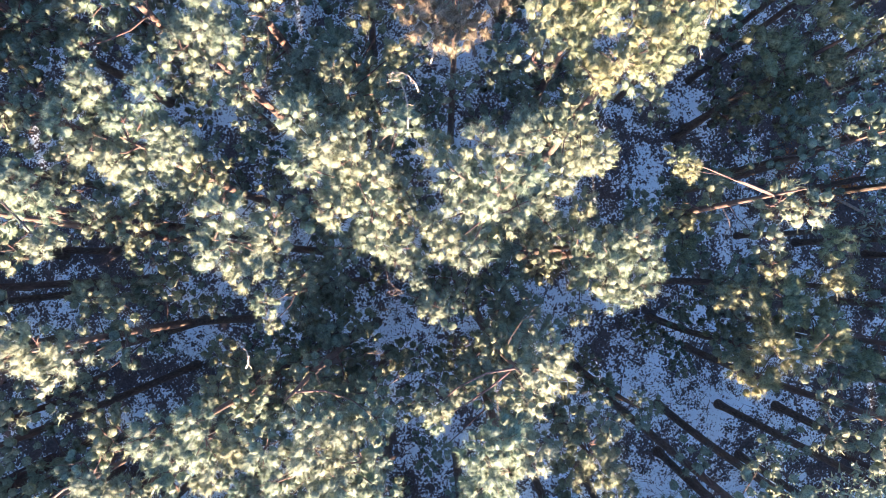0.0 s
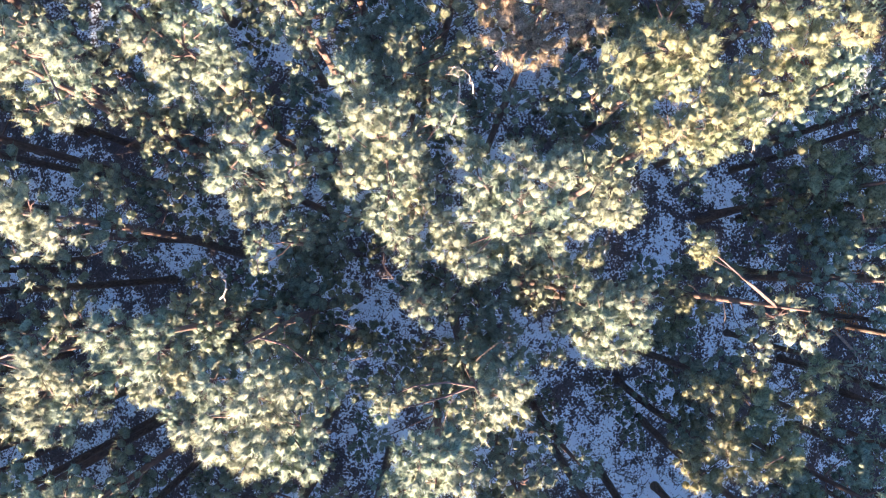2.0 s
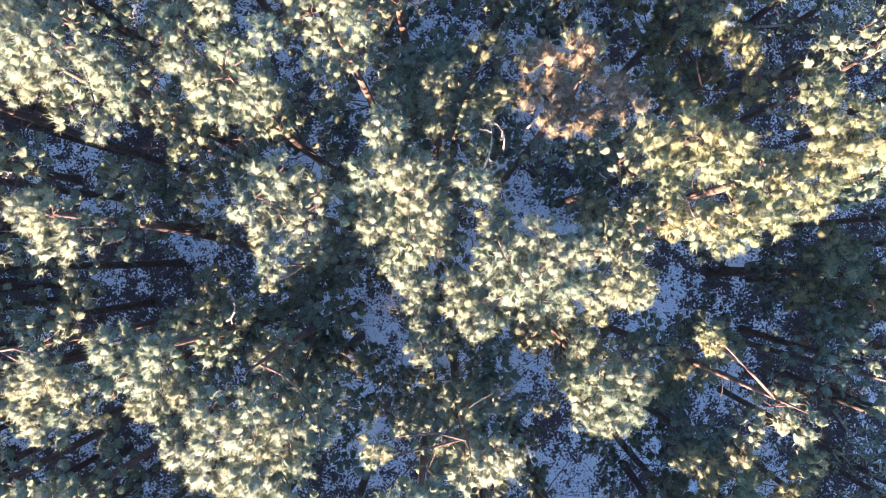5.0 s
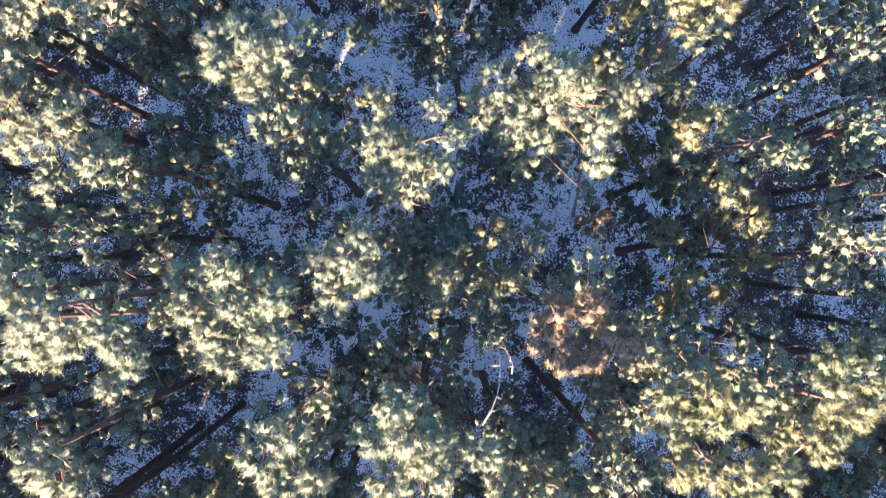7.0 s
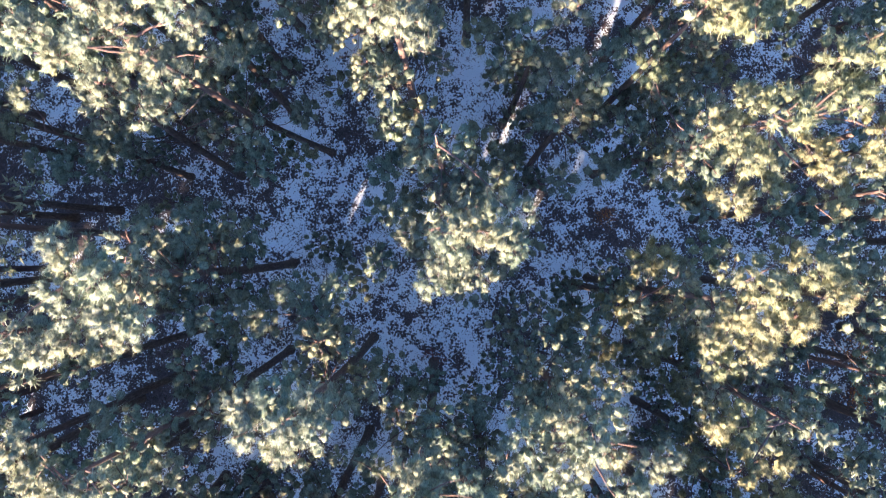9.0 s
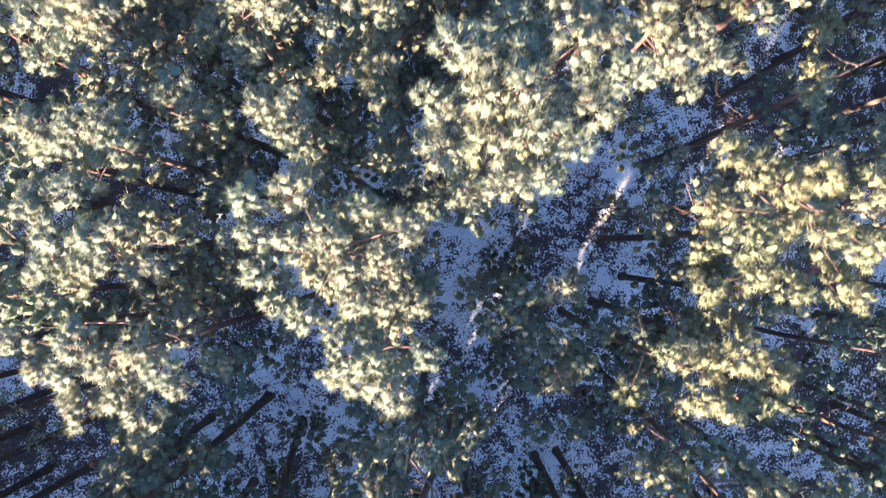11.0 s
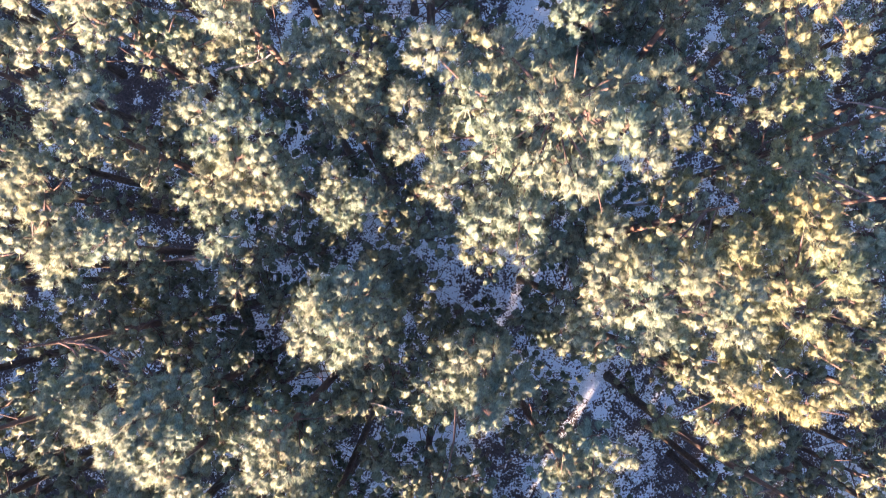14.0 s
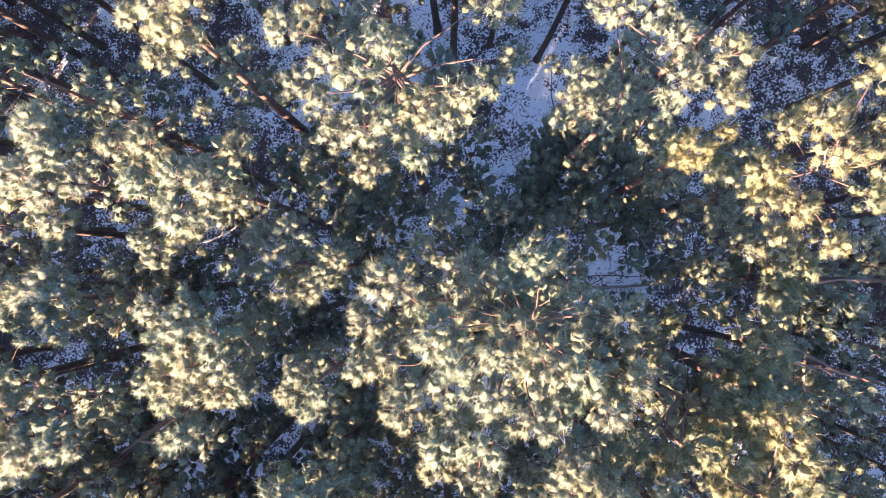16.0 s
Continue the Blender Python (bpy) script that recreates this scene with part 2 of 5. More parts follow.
def any_turn(tilt):
    return pose(0, 0, 0, rand.uniform(-tilt, tilt), rand.uniform(-tilt, tilt), rand.uniform(0, 360))


def pine(x, y, top, label, lean=(0, 0)):
    """A pine with its trunk and bare dead branches; its crown stands over the foot, moved by lean."""
    tree = tagged(new("pine_tree"), label, "tree", STAND)
    tree.location = (x, y, heightfield(x, y))
    height = top - 0.35
    bend, lean = Vector((rand.uniform(-0.25, 0.25), rand.uniform(-0.25, 0.25), 0)), Vector((*lean, 0))
    FRAME[tree.name] = height, bend, lean
    PLACES.append((x, y))
    part("trunk", trunk_mesh(height, rand.uniform(0.16, 0.22), bend, lean), tree)
    for _ in range(3):
        z = rand.uniform(0.45, 0.84) * height
        part("dead_branch", rand.choice(DEAD_BRANCHES), tree, Matrix.Translation(trunk_point(height, bend, lean, z)) @ any_turn(20))
    return tree


def limb_mesh(a, b, thick):
    verts, faces = [], []
    d = b - a
    sag = Vector((-d.y, d.x, 0)) * rand.uniform(-0.12, 0.12)
    tube(verts, faces, [a, a.lerp(b, 0.35) + sag - Vector((0, 0, 0.05)), a.lerp(b, 0.7) + sag, b], [thick, thick * 0.75, thick * 0.5, thick * 0.2], 5)
    return mesh_of("limb", verts, faces, TWIG, True)


UPHILL = -math.sin(SUN_AZIMUTH), -math.cos(SUN_AZIMUTH)


def boughs(tree, ends, kinds=None):
    """Limbs that end in needle clumps: (dx, dy, height under the top, radius), and weaker ones lower down."""
    height, bend, lean = FRAME[tree.name]
    # yellower needles for every pine right of a fixed line
    kinds = kinds or (GOLDEN if tree.location.x - 0.17 * tree.location.y > 5.0 else CLUMPS)
    rise = [e[0] * UPHILL[0] + e[1] * UPHILL[1] for e in ends if e[2] > -2.0]
    for dx, dy, dz, r in ends:
        # high boughs are set to rise away from the sun so all catch it
        if dz > -2.0:
            dz = -0.25 + 0.5 * (dz + 0.25) + 0.52 * (dx * UPHILL[0] + dy * UPHILL[1] - sum(rise) / len(rise))
        else:
            # lower boughs are sunk further, to stay in shade
            dz -= 1.0
        end = Vector((dx, dy, height + 0.35 + dz)) + lean
        away = math.hypot(dx, dy)
        low = min(height - 0.1, end.z - 0.25 - 0.45 * away)
        part("limb", limb_mesh(trunk_point(height, bend, lean, low), end - Vector((0, 0, 0.12)), 0.014 + 0.011 * min(2, away)), tree)
        part("needle_clump", rand.choice(kinds), tree, Matrix.Translation(end) @ any_turn(14) @ Matrix.Scale(r / CLUMP_R * rand.uniform(0.94, 1.10), 4))
    far = sum(math.hypot(e[0], e[1]) for e in ends) / len(ends)
    count = max(5, 7 * len(ends) // 5)
    for k in range(count + len(ends) // 2 + 1):
        if k < count:
            away, z = far * rand.uniform(0.2, 1.3) + 0.5, height - rand.uniform(5.8, 10.5)
        else:
            # filler clumps hidden inside the crown, added to keep sun off lower foliage
            away, z = far * rand.uniform(0.1, 0.8) + 0.1, height - rand.uniform(1.2, 5.5)
        a = rand.uniform(0, 6.28)
        end = trunk_point(height, bend, lean, z) + Vector((math.cos(a) * away, math.sin(a) * away, 0))
        part("limb", limb_mesh(trunk_point(height, bend, lean, z - 0.3 - 0.3 * away), end, 0.02), tree)
        part("needle_clump", rand.choice(SPARSE), tree, Matrix.Translation(end) @ any_turn(25) @ Matrix.Scale(rand.uniform(1.0, 1.45), 4))


# ---- ground ----
def heightfield(x, y):
    return 0.16 * noise.noise((x * 0.12, y * 0.12, 3.1)) + 0.05 * noise.noise((x * 0.55, y * 0.55, 8.7))


def ground():
    def steps(lo, hi, fine, coarse):
        return [lo - k for k in coarse[::-1]] + [lo + fine * i for i in range(int((hi - lo) / fine) + 1)] + [hi + k for k in coarse]

    xs = steps(-40, 48, 0.5, [4, 10, 25, 60, 150, 400, 1200])
    ys = steps(-40, 72, 0.5, [4, 10, 25, 60, 150, 400, 1200])
    verts = [(x, y, heightfield(x, y)) for y in ys for x in xs]
    w = len(xs)
    faces = [(j * w + i, j * w + i + 1, (j + 1) * w + i + 1, (j + 1) * w + i) for j in range(len(ys) - 1) for i in range(w - 1)]
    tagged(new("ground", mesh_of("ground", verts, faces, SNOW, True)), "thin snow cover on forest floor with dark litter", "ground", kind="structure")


ground()

# ---- pines whose tops stand outside the strip flown over ----
def crown_mesh(seed, count, width, level):
    rng = random.Random(seed)
    blades, cores, verts, faces = [], [], [], []
    for k in range(14):
        a, f = rng.uniform(0, 6.28), (k + 0.5) / 14
        away = (0.25 + 1.35 * math.sin(min(1, f * 1.3) * math.pi * 0.5)) * rng.uniform(0.6, 1.1)
        c = Vector((math.cos(a) * away, math.sin(a) * away, -0.3 - 6.4 * f * rng.uniform(0.8, 1.1)))
        clump_into(blades, rng, c, 0.75, 9, 0.30, count, width, cores, level)
        tube(verts, faces, [Vector((0, 0, c.z - 0.5)), c], [0.03, 0.01], 3)
    return needle_mesh("crown", blades, cores, verts, faces)


FULL_CROWNS = [crown_mesh(20 + k, 16, 0.032, 1) for k in range(5)]
CROWNS = [crown_mesh(30 + k, 9, 0.10, 0) for k in range(4)]
TRUNKS = [trunk_mesh(18.0, 0.18, Vector((rand.uniform(-0.3, 0.3), rand.uniform(-0.3, 0.3), 0)), Vector((0, 0, 0))) for k in range(5)]


def outer_pine(x, y):
    PLACES.append((x, y))
    tree = tagged(new("pine_tree"), SHADED, "tree", STAND)
    tree.location = (x, y, heightfield(x, y))
    # sunward trees made taller to cast shade, the others lower to lie in it
    size = rand.uniform(1.0, 1.07) if 0.62 * x + 0.79 * y < -3.5 or x - 0.17 * y < 0 else rand.uniform(0.8, 0.93)
    part("trunk", rand.choice(TRUNKS), tree, Matrix.Scale(size, 4))
    part("crown", rand.choice(FULL_CROWNS if abs(x - 0.17 * y) < 15 and -13 < y < 51 else CROWNS), tree, Matrix.Translation((0, 0, 18.2 * size)) @ pose(0, 0, 0, 0, 0, rand.uniform(0, 360)))
    for _ in range(2):
        part("dead_branch", rand.choice(DEAD_BRANCHES), tree, Matrix.Translation((0, 0, rand.uniform(7, 13))) @ any_turn(20))


# -- the stand --
tree = pine(-3.94, 6.69, 19.99, SUNLIT)
boughs(tree, [(-0.53, -0.20, -0.37, 0.53), (-0.36, -0.86, -0.25, 0.53), (-0.80, 0.04, -3.67, 0.53), (0.80, -0.44, -0.43, 0.48), (-0.83, 0.33, -0.68, 0.48), (0.53, -0.84, -0.26, 0.50), (0.92, -0.67, -0.54, 0.38), (0.30, 1.23, -0.78, 0.47), (-0.76, 1.10, -0.78, 0.47), (0.25, 0.24, -0.53, 0.46), (1.23, 0.29, -0.53, 0.46)])
tree = pine(-1.37, 7.47, 19.75, SUNLIT)
boughs(tree, [(-0.31, 0.07, -0.29, 0.50), (0.34, 0.06, -0.25, 0.52), (0.63, -0.37, -0.36, 0.47), (-0.07, -0.63, -0.33, 0.50), (-0.42, -1.01, -0.45, 0.42), (0.77, 0.40, -0.45, 0.42), (-1.28, 1.98, -5.29, 0.39)])
tree = pine(-9.93, 4.00, 19.94, SUNLIT, (0.93, 0.40))
boughs(tree, [(0.82, -0.26, -0.25, 0.58), (1.26, -0.83, -0.39, 0.49), (0.31, -0.02, -0.32, 0.51), (0.65, -0.91, -0.33, 0.45), (-3.48, -0.34, -5.79, 0.45), (-0.21, 1.60, -5.71, 0.58)])
tree = pine(-3.84, 3.72, 19.55, SUNLIT)
boughs(tree, [(-0.05, -0.24, -0.25, 0.63), (1.01, -0.84, -0.25, 0.55), (0.66, 0.25, -0.39, 0.64), (0.68, -1.17, -0.25, 0.39), (-1.99, 1.86, -5.65, 0.58), (0.08, -0.92, -0.25, 0.47)])
tree = pine(-4.05, 2.10, 16.27, SUNLIT)
boughs(tree, [(-0.53, 0.14, -0.25, 0.46), (0.20, 0.41, -2.23, 0.74), (-1.03, -0.29, -1.09, 0.40), (0.82, -0.20, -3.14, 0.69), (-0.61, -0.31, -2.71, 0.60)])
tree = pine(-0.40, 2.67, 20.01, SUNLIT)
boughs(tree, [(-0.04, 0.96, -0.38, 0.59), (-0.70, 0.91, -0.43, 0.49), (0.23, 0.36, -0.27, 0.54), (-0.70, -0.15, -0.28, 0.48), (-0.04, -0.66, -0.25, 0.48), (0.51, -0.14, -0.25, 0.43), (-0.23, 0.16, -0.71, 0.49), (0.55, 0.70, -0.36, 0.43), (1.49, 0.27, -0.71, 0.45), (2.29, 1.78, -4.61, 0.48), (-0.51, -1.22, -0.76, 0.51), (-0.21, -1.67, -0.87, 0.48), (-0.20, -2.18, -1.30, 0.46), (-1.46, -0.21, -5.83, 0.53)])
boughs(tree, [(-0.33, -2.63, -0.71, 0.26), (-0.12, 1.68, -0.48, 0.46)])
tree = pine(1.93, 0.52, 20.42, SUNLIT)
boughs(tree, [(-0.60, 0.87, -0.57, 0.57), (-0.79, 0.33, -0.42, 0.49), (-0.12, 0.37, -0.29, 0.54), (0.51, 0.57, -0.46, 0.57), (0.67, -0.09, -0.42, 0.47), (0.25, 1.02, -0.61, 0.52), (-0.38, -0.01, -0.25, 0.45), (1.07, 0.61, -0.74, 0.42), (-1.60, -0.10, -1.12, 0.46), (-1.58, 0.35, -1.12, 0.36), (-0.18, -0.42, -5.64, 0.71), (1.00, -0.65, -5.74, 0.71), (-1.33, -0.68, -1.12, 0.49), (1.27, -0.65, -2.21, 0.58)])
boughs(tree, [(0.12, -1.19, -6.58, 0.60), (-0.55, 1.56, -0.67, 0.45)])
tree = pine(4.49, 0.75, 19.55, SUNLIT)
boughs(tree, [(-0.57, -0.66, -0.25, 0.54), (-0.99, -0.77, -0.25, 0.46), (-0.31, -0.97, -0.25, 0.43), (0.60, 0.35, -4.77, 0.64), (0.75, 1.29, -5.98, 0.60), (-0.37, -0.31, -0.25, 0.46)])
tree = pine(6.91, 3.14, 19.74, SUNLIT)
boughs(tree, [(-1.45, -0.07, -0.44, 0.57), (-0.67, -0.03, -0.25, 0.60), (-0.00, -0.40, -0.31, 0.55), (-1.10, -0.60, -0.44, 0.52), (-0.46, -0.76, -0.33, 0.55), (0.21, -0.93, -0.44, 0.47), (2.76, -0.45, -4.19, 0.34), (1.88, 1.91, -5.54, 0.65)])
tree = pine(6.36, 1.21, 19.55, SUNLIT)
boughs(tree, [(-0.95, 0.09, -0.25, 0.53), (-0.25, 0.01, -0.25, 0.51), (0.54, -0.02, -0.25, 0.53), (0.56, -0.54, -0.25, 0.45), (1.27, -0.29, -0.25, 0.45), (0.25, -0.75, -0.25, 0.37), (-0.86, 0.95, -0.93, 0.52)])
tree = pine(9.54, 2.03, 19.55, SUNLIT)
boughs(tree, [(-0.62, 0.61, -0.25, 0.60), (-0.09, -0.03, -0.25, 0.60), (0.85, 0.05, -0.25, 0.60), (-0.47, -0.55, -0.25, 0.52), (3.77, -0.09, -4.24, 0.52), (-0.56, -0.99, -0.25, 0.44), (-1.36, -1.35, -0.26, 0.36), (-1.03, -0.10, -0.25, 0.52), (-0.49, 1.33, -0.35, 0.47), (0.28, 0.63, -0.35, 0.47), (-1.57, -0.46, -0.35, 0.47)])
tree = pine(4.42, 5.17, 19.48, SUNLIT)
boughs(tree, [(-1.15, -0.51, -0.44, 0.64), (-1.07, 0.19, -0.53, 0.57), (0.16, -0.71, -0.25, 0.60), (0.62, -0.93, -0.61, 0.49), (-0.45, -0.90, -1.28, 0.61), (2.11, 2.19, -6.64, 0.70), (-1.03, -1.02, -0.59, 0.43), (-0.30, 0.25, -0.63, 0.48)], BROWNED)
tree = pine(0.89, 6.33, 15.23, SHADED)
boughs(tree, [(-1.23, 0.42, -1.74, 0.71), (0.11, 0.42, -0.25, 0.51), (1.09, -0.95, -1.26, 0.63), (-0.05, -0.22, -1.66, 0.72), (1.98, -0.30, -1.52, 0.54), (-2.33, 0.10, -2.46, 0.56), (0.86, 0.54, -2.20, 0.64)])
tree = pine(-7.12, 0.70, 19.67, SUNLIT)
boughs(tree, [(-0.34, 0.38, -0.37, 0.54), (0.26, -0.51, -0.25, 0.60), (-0.16, -0.17, -0.32, 0.52), (0.27, -1.17, -0.37, 0.54), (-0.25, -1.19, -0.37, 0.44), (0.96, -0.92, -0.37, 0.49), (0.14, 0.65, -4.36, 0.51), (-0.41, 1.64, -5.29, 0.60), (0.83, 0.18, -4.28, 0.42), (-1.28, 0.43, -4.44, 0.55), (0.68, -0.00, -0.35, 0.46)])
tree = pine(-5.20, -1.85, 20.05, SUNLIT)
boughs(tree, [(-0.17, 1.12, -0.47, 0.58), (0.52, 0.50, -0.30, 0.63), (-0.72, -0.12, -0.30, 0.58), (0.24, -0.42, -0.25, 0.63), (-0.40, -0.83, -0.40, 0.53), (0.45, -1.05, -0.57, 0.50), (1.16, 0.44, -0.68, 0.50), (1.46, -0.54, -0.75, 0.38), (-1.38, 0.33, -0.58, 0.48), (-1.50, 0.77, -0.73, 0.38), (-2.81, -0.87, -3.81, 0.38), (-0.46, 0.46, -0.26, 0.50), (0.87, 1.01, -0.40, 0.45), (0.77, -0.11, -0.40, 0.44)])
boughs(tree, [(1.03, -1.30, -0.67, 0.45)])
tree = pine(-4.83, -0.22, 19.55, SHADED)
boughs(tree, [(-1.10, -0.31, -5.94, 0.68), (-0.64, -1.15, -6.00, 0.64), (1.46, -1.60, -0.25, 0.48), (0.50, 0.84, -5.95, 0.76), (1.32, 0.48, -6.16, 0.64), (-0.95, 0.72, -7.07, 0.65)])
tree = pine(-9.31, 0.09, 19.57, SUNLIT)
boughs(tree, [(0.10, 0.57, -0.27, 0.54), (-0.31, 0.39, -0.26, 0.49), (0.67, 0.19, -0.27, 0.39), (-0.38, -0.63, -0.27, 0.56), (0.32, -0.38, -0.25, 0.46), (0.84, -0.62, -0.27, 0.36), (-0.62, -0.19, -0.27, 0.49), (0.29, 0.92, -0.27, 0.36)])
tree = pine(-11.02, -3.00, 19.55, SUNLIT)
boughs(tree, [(0.91, 0.87, -0.25, 0.55), (1.43, 0.90, -0.25, 0.50), (0.80, 0.26, -0.25, 0.52), (-1.27, -0.78, -4.78, 0.53), (-0.82, -0.19, -4.78, 0.47), (-1.24, -1.20, -4.10, 0.50)])
tree = pine(-0.10, -2.71, 19.55, SUNLIT, (-0.04, -0.44))
boughs(tree, [(1.06, -0.07, -4.93, 0.57), (1.48, 0.48, -5.46, 0.56), (0.74, 0.82, -5.33, 0.53), (1.53, -0.61, -5.45, 0.50), (-2.05, 0.70, -0.25, 0.43), (-1.93, -0.27, -4.66, 0.52), (-0.86, -0.08, -4.34, 0.66), (0.34, 0.02, -4.28, 0.62), (0.39, -0.05, -0.25, 0.58), (-0.73, -1.14, -4.42, 0.62), (0.82, 0.13, -0.25, 0.45), (-2.23, 0.42, -0.25, 0.33), (-0.05, 0.44, -5.38, 0.59)])
tree = pine(-1.78, -4.74, 19.55, SUNLIT)
boughs(tree, [(-1.75, 0.26, -4.33, 0.42), (-0.17, 0.96, -0.25, 0.53), (-0.29, 0.34, -0.25, 0.61), (-2.08, -1.00, -4.31, 0.45), (0.58, 0.16, -0.25, 0.61), (0.46, 0.83, -0.25, 0.55), (-0.73, 0.05, -0.25, 0.53), (0.82, -1.59, -4.09, 0.47), (1.61, -0.61, -5.89, 0.58)])
tree = pine(4.19, -2.96, 17.6, SHADED)
boughs(tree, [(-0.67, 0.52, -0.25, 0.64), (-0.02, 0.52, -0.25, 0.61), (-0.50, -0.55, -0.25, 0.56), (-1.14, -0.48, -0.25, 0.44), (-0.03, -0.13, -0.25, 0.61), (-1.00, 0.05, -0.36, 0.55), (2.90, -0.34, -7.41, 0.58)])
tree = pine(7.99, -3.92, 18.86, SUNLIT)
boughs(tree, [(-1.93, 2.45, -0.57, 0.35), (-1.94, 2.11, -0.25, 0.35), (-1.02, 0.92, -4.80, 0.26), (-0.65, 0.04, -6.17, 0.58), (0.36, -0.39, -6.46, 0.74), (1.60, 0.12, -6.74, 0.74), (-0.72, -1.06, -7.08, 0.67)])
tree = pine(14.30, -2.33, 11.94, SHADED, (0.14, 0.20))
boughs(tree, [(-0.44, 0.66, -0.25, 1.03), (0.59, -0.57, -0.35, 1.03), (-0.79, 1.39, -0.74, 0.86), (-0.28, -1.22, -0.48, 0.95), (1.52, 1.14, -0.81, 1.04), (-1.56, -0.34, -0.78, 0.77), (-0.03, -1.97, -2.03, 0.73)])
tree = pine(8.09, -7.52, 14.34, SHADED)
boughs(tree, [(-1.07, 0.75, -0.55, 0.68), (-0.25, -0.08, -0.36, 0.90), (1.28, -0.27, -0.55, 0.83), (-1.19, -0.68, -0.57, 0.75), (0.34, -1.16, -0.53, 0.75), (-1.81, 1.34, -0.25, 0.43), (-0.05, 1.27, -0.54, 0.60), (1.78, 0.67, -0.75, 0.60)])
tree = pine(-0.81, -0.72, 18.11, SUNLIT)
boughs(tree, [(-0.06, 0.06, -0.25, 0.40), (0.12, -0.12, -0.27, 0.28)])
tree = pine(3.82, -2.22, 13.61, SHADED)
boughs(tree, [(0.11, 0.42, -0.25, 0.70), (0.90, -0.50, -0.38, 0.63), (-0.42, 1.27, -0.49, 0.70), (-0.34, -1.00, -0.39, 0.62), (0.86, 1.02, -0.48, 0.56), (-1.20, -2.07, -1.02, 0.53)])
tree = pine(-7.99, -5.45, 13.63, SHADED)
boughs(tree, [(-1.01, 0.82, -0.44, 0.62), (0.26, 0.26, -0.25, 0.70), (1.48, -0.65, -0.54, 0.62), (-2.24, 0.03, -0.76, 0.70), (2.50, -0.66, -1.04, 0.56)])
tree = pine(7.06, -9.10, 14.69, SHADED)
boughs(tree, [(-0.57, 0.99, -1.30, 0.77), (-0.01, 0.13, -1.10, 0.77), (-1.34, -0.05, -1.40, 0.69), (1.02, -0.25, -1.31, 0.69), (1.04, 0.56, -0.25, 0.43), (1.68, -1.81, -1.90, 0.69), (-1.62, 0.79, -1.75, 0.55)])
tree = pine(-0.05, -7.72, 14.08, SHADED)
boughs(tree, [(0.09, 0.45, -0.25, 0.67), (0.21, -0.58, -0.34, 0.67), (-1.00, -0.16, -0.51, 0.67), (0.07, 1.13, -1.64, 0.64), (0.93, 0.77, -0.67, 0.54), (0.05, -1.57, -0.80, 0.60)])
tree = pine(2.17, -7.57, 13.98, SUNLIT)
boughs(tree, [(-0.23, -0.21, -0.25, 0.39), (0.07, 0.54, -0.35, 0.27), (0.33, -0.09, -0.26, 0.30)])
tree = pine(-11.32, 1.43, 19.55, SUNLIT)
boughs(tree, [(2.23, -0.70, -0.25, 0.48), (2.50, -1.07, -0.25, 0.40), (-2.80, 1.15, -4.67, 0.48), (-1.93, 0.48, -5.34, 0.38)])
tree = pine(-7.46, 11.77, 20.38, SUNLIT)
boughs(tree, [(-0.30, 0.98, -0.59, 0.50), (-0.12, 0.36, -0.36, 0.50), (0.45, -0.34, -0.25, 0.55), (-0.31, -0.37, -0.45, 0.50), (1.12, -0.10, -0.25, 0.50), (1.28, -0.83, -0.59, 0.50), (0.01, -1.25, -0.68, 0.50), (-1.66, 0.61, -4.70, 0.61), (1.51, -0.94, -0.84, 0.37), (0.19, 0.02, -4.65, 0.41), (-0.64, 0.11, -4.53, 0.51), (-0.07, 1.26, -1.08, 0.47)])
tree = pine(-7.33, 6.95, 21.03, SUNLIT, (-0.30, 0.60))
boughs(tree, [(0.08, 0.64, -0.51, 0.52), (0.40, 0.08, -0.25, 0.52), (-0.08, -0.30, -0.33, 0.49), (0.17, -0.82, -0.52, 0.44), (0.66, -0.67, -0.54, 0.42), (-1.52, 1.57, -5.07, 0.46), (0.75, -0.22, -0.34, 0.47), (-0.57, -0.68, -0.66, 0.42)])
tree = pine(-7.37, 7.71, 20.67, SUNLIT)
boughs(tree, [(1.43, -1.15, -0.36, 0.51), (1.46, -1.53, -0.52, 0.39), (1.32, -0.77, -0.25, 0.41), (0.71, -1.27, -4.06, 0.34), (0.57, -1.71, -4.20, 0.29), (-2.60, 2.86, -6.44, 0.51), (-1.44, 2.07, -6.35, 0.53), (0.69, -1.93, -0.62, 0.44)])
tree = pine(-2.81, 11.61, 20.53, SUNLIT, (0.46, 0.64))
boughs(tree, [(-0.55, -0.00, -0.41, 0.47), (0.28, -0.08, -0.25, 0.52), (0.90, -0.16, -0.40, 0.42), (-0.04, -0.59, -0.38, 0.42), (-2.21, -0.60, -3.91, 0.37), (0.97, 0.52, -1.22, 0.44), (0.05, 0.56, -1.23, 0.56), (0.95, 0.75, -4.34, 0.30), (-0.62, 0.50, -1.23, 0.48), (0.17, -0.83, -5.96, 0.52)])
tree = pine(0.18, 9.65, 20.02, SUNLIT)
boughs(tree, [(-0.02, 0.34, -0.25, 0.49), (0.47, -0.08, -0.30, 0.51), (0.15, -0.42, -0.38, 0.43), (-0.37, -0.41, -0.46, 0.36), (0.11, 1.09, -0.49, 0.41), (1.66, 0.10, -0.72, 0.38), (1.23, -0.47, -0.72, 0.38), (0.47, 0.76, -5.06, 0.47), (-2.12, -0.82, -6.48, 0.62), (1.39, 0.73, -0.72, 0.36)])
tree = pine(4.07, 11.65, 19.83, SUNLIT, (0.42, -1.40))
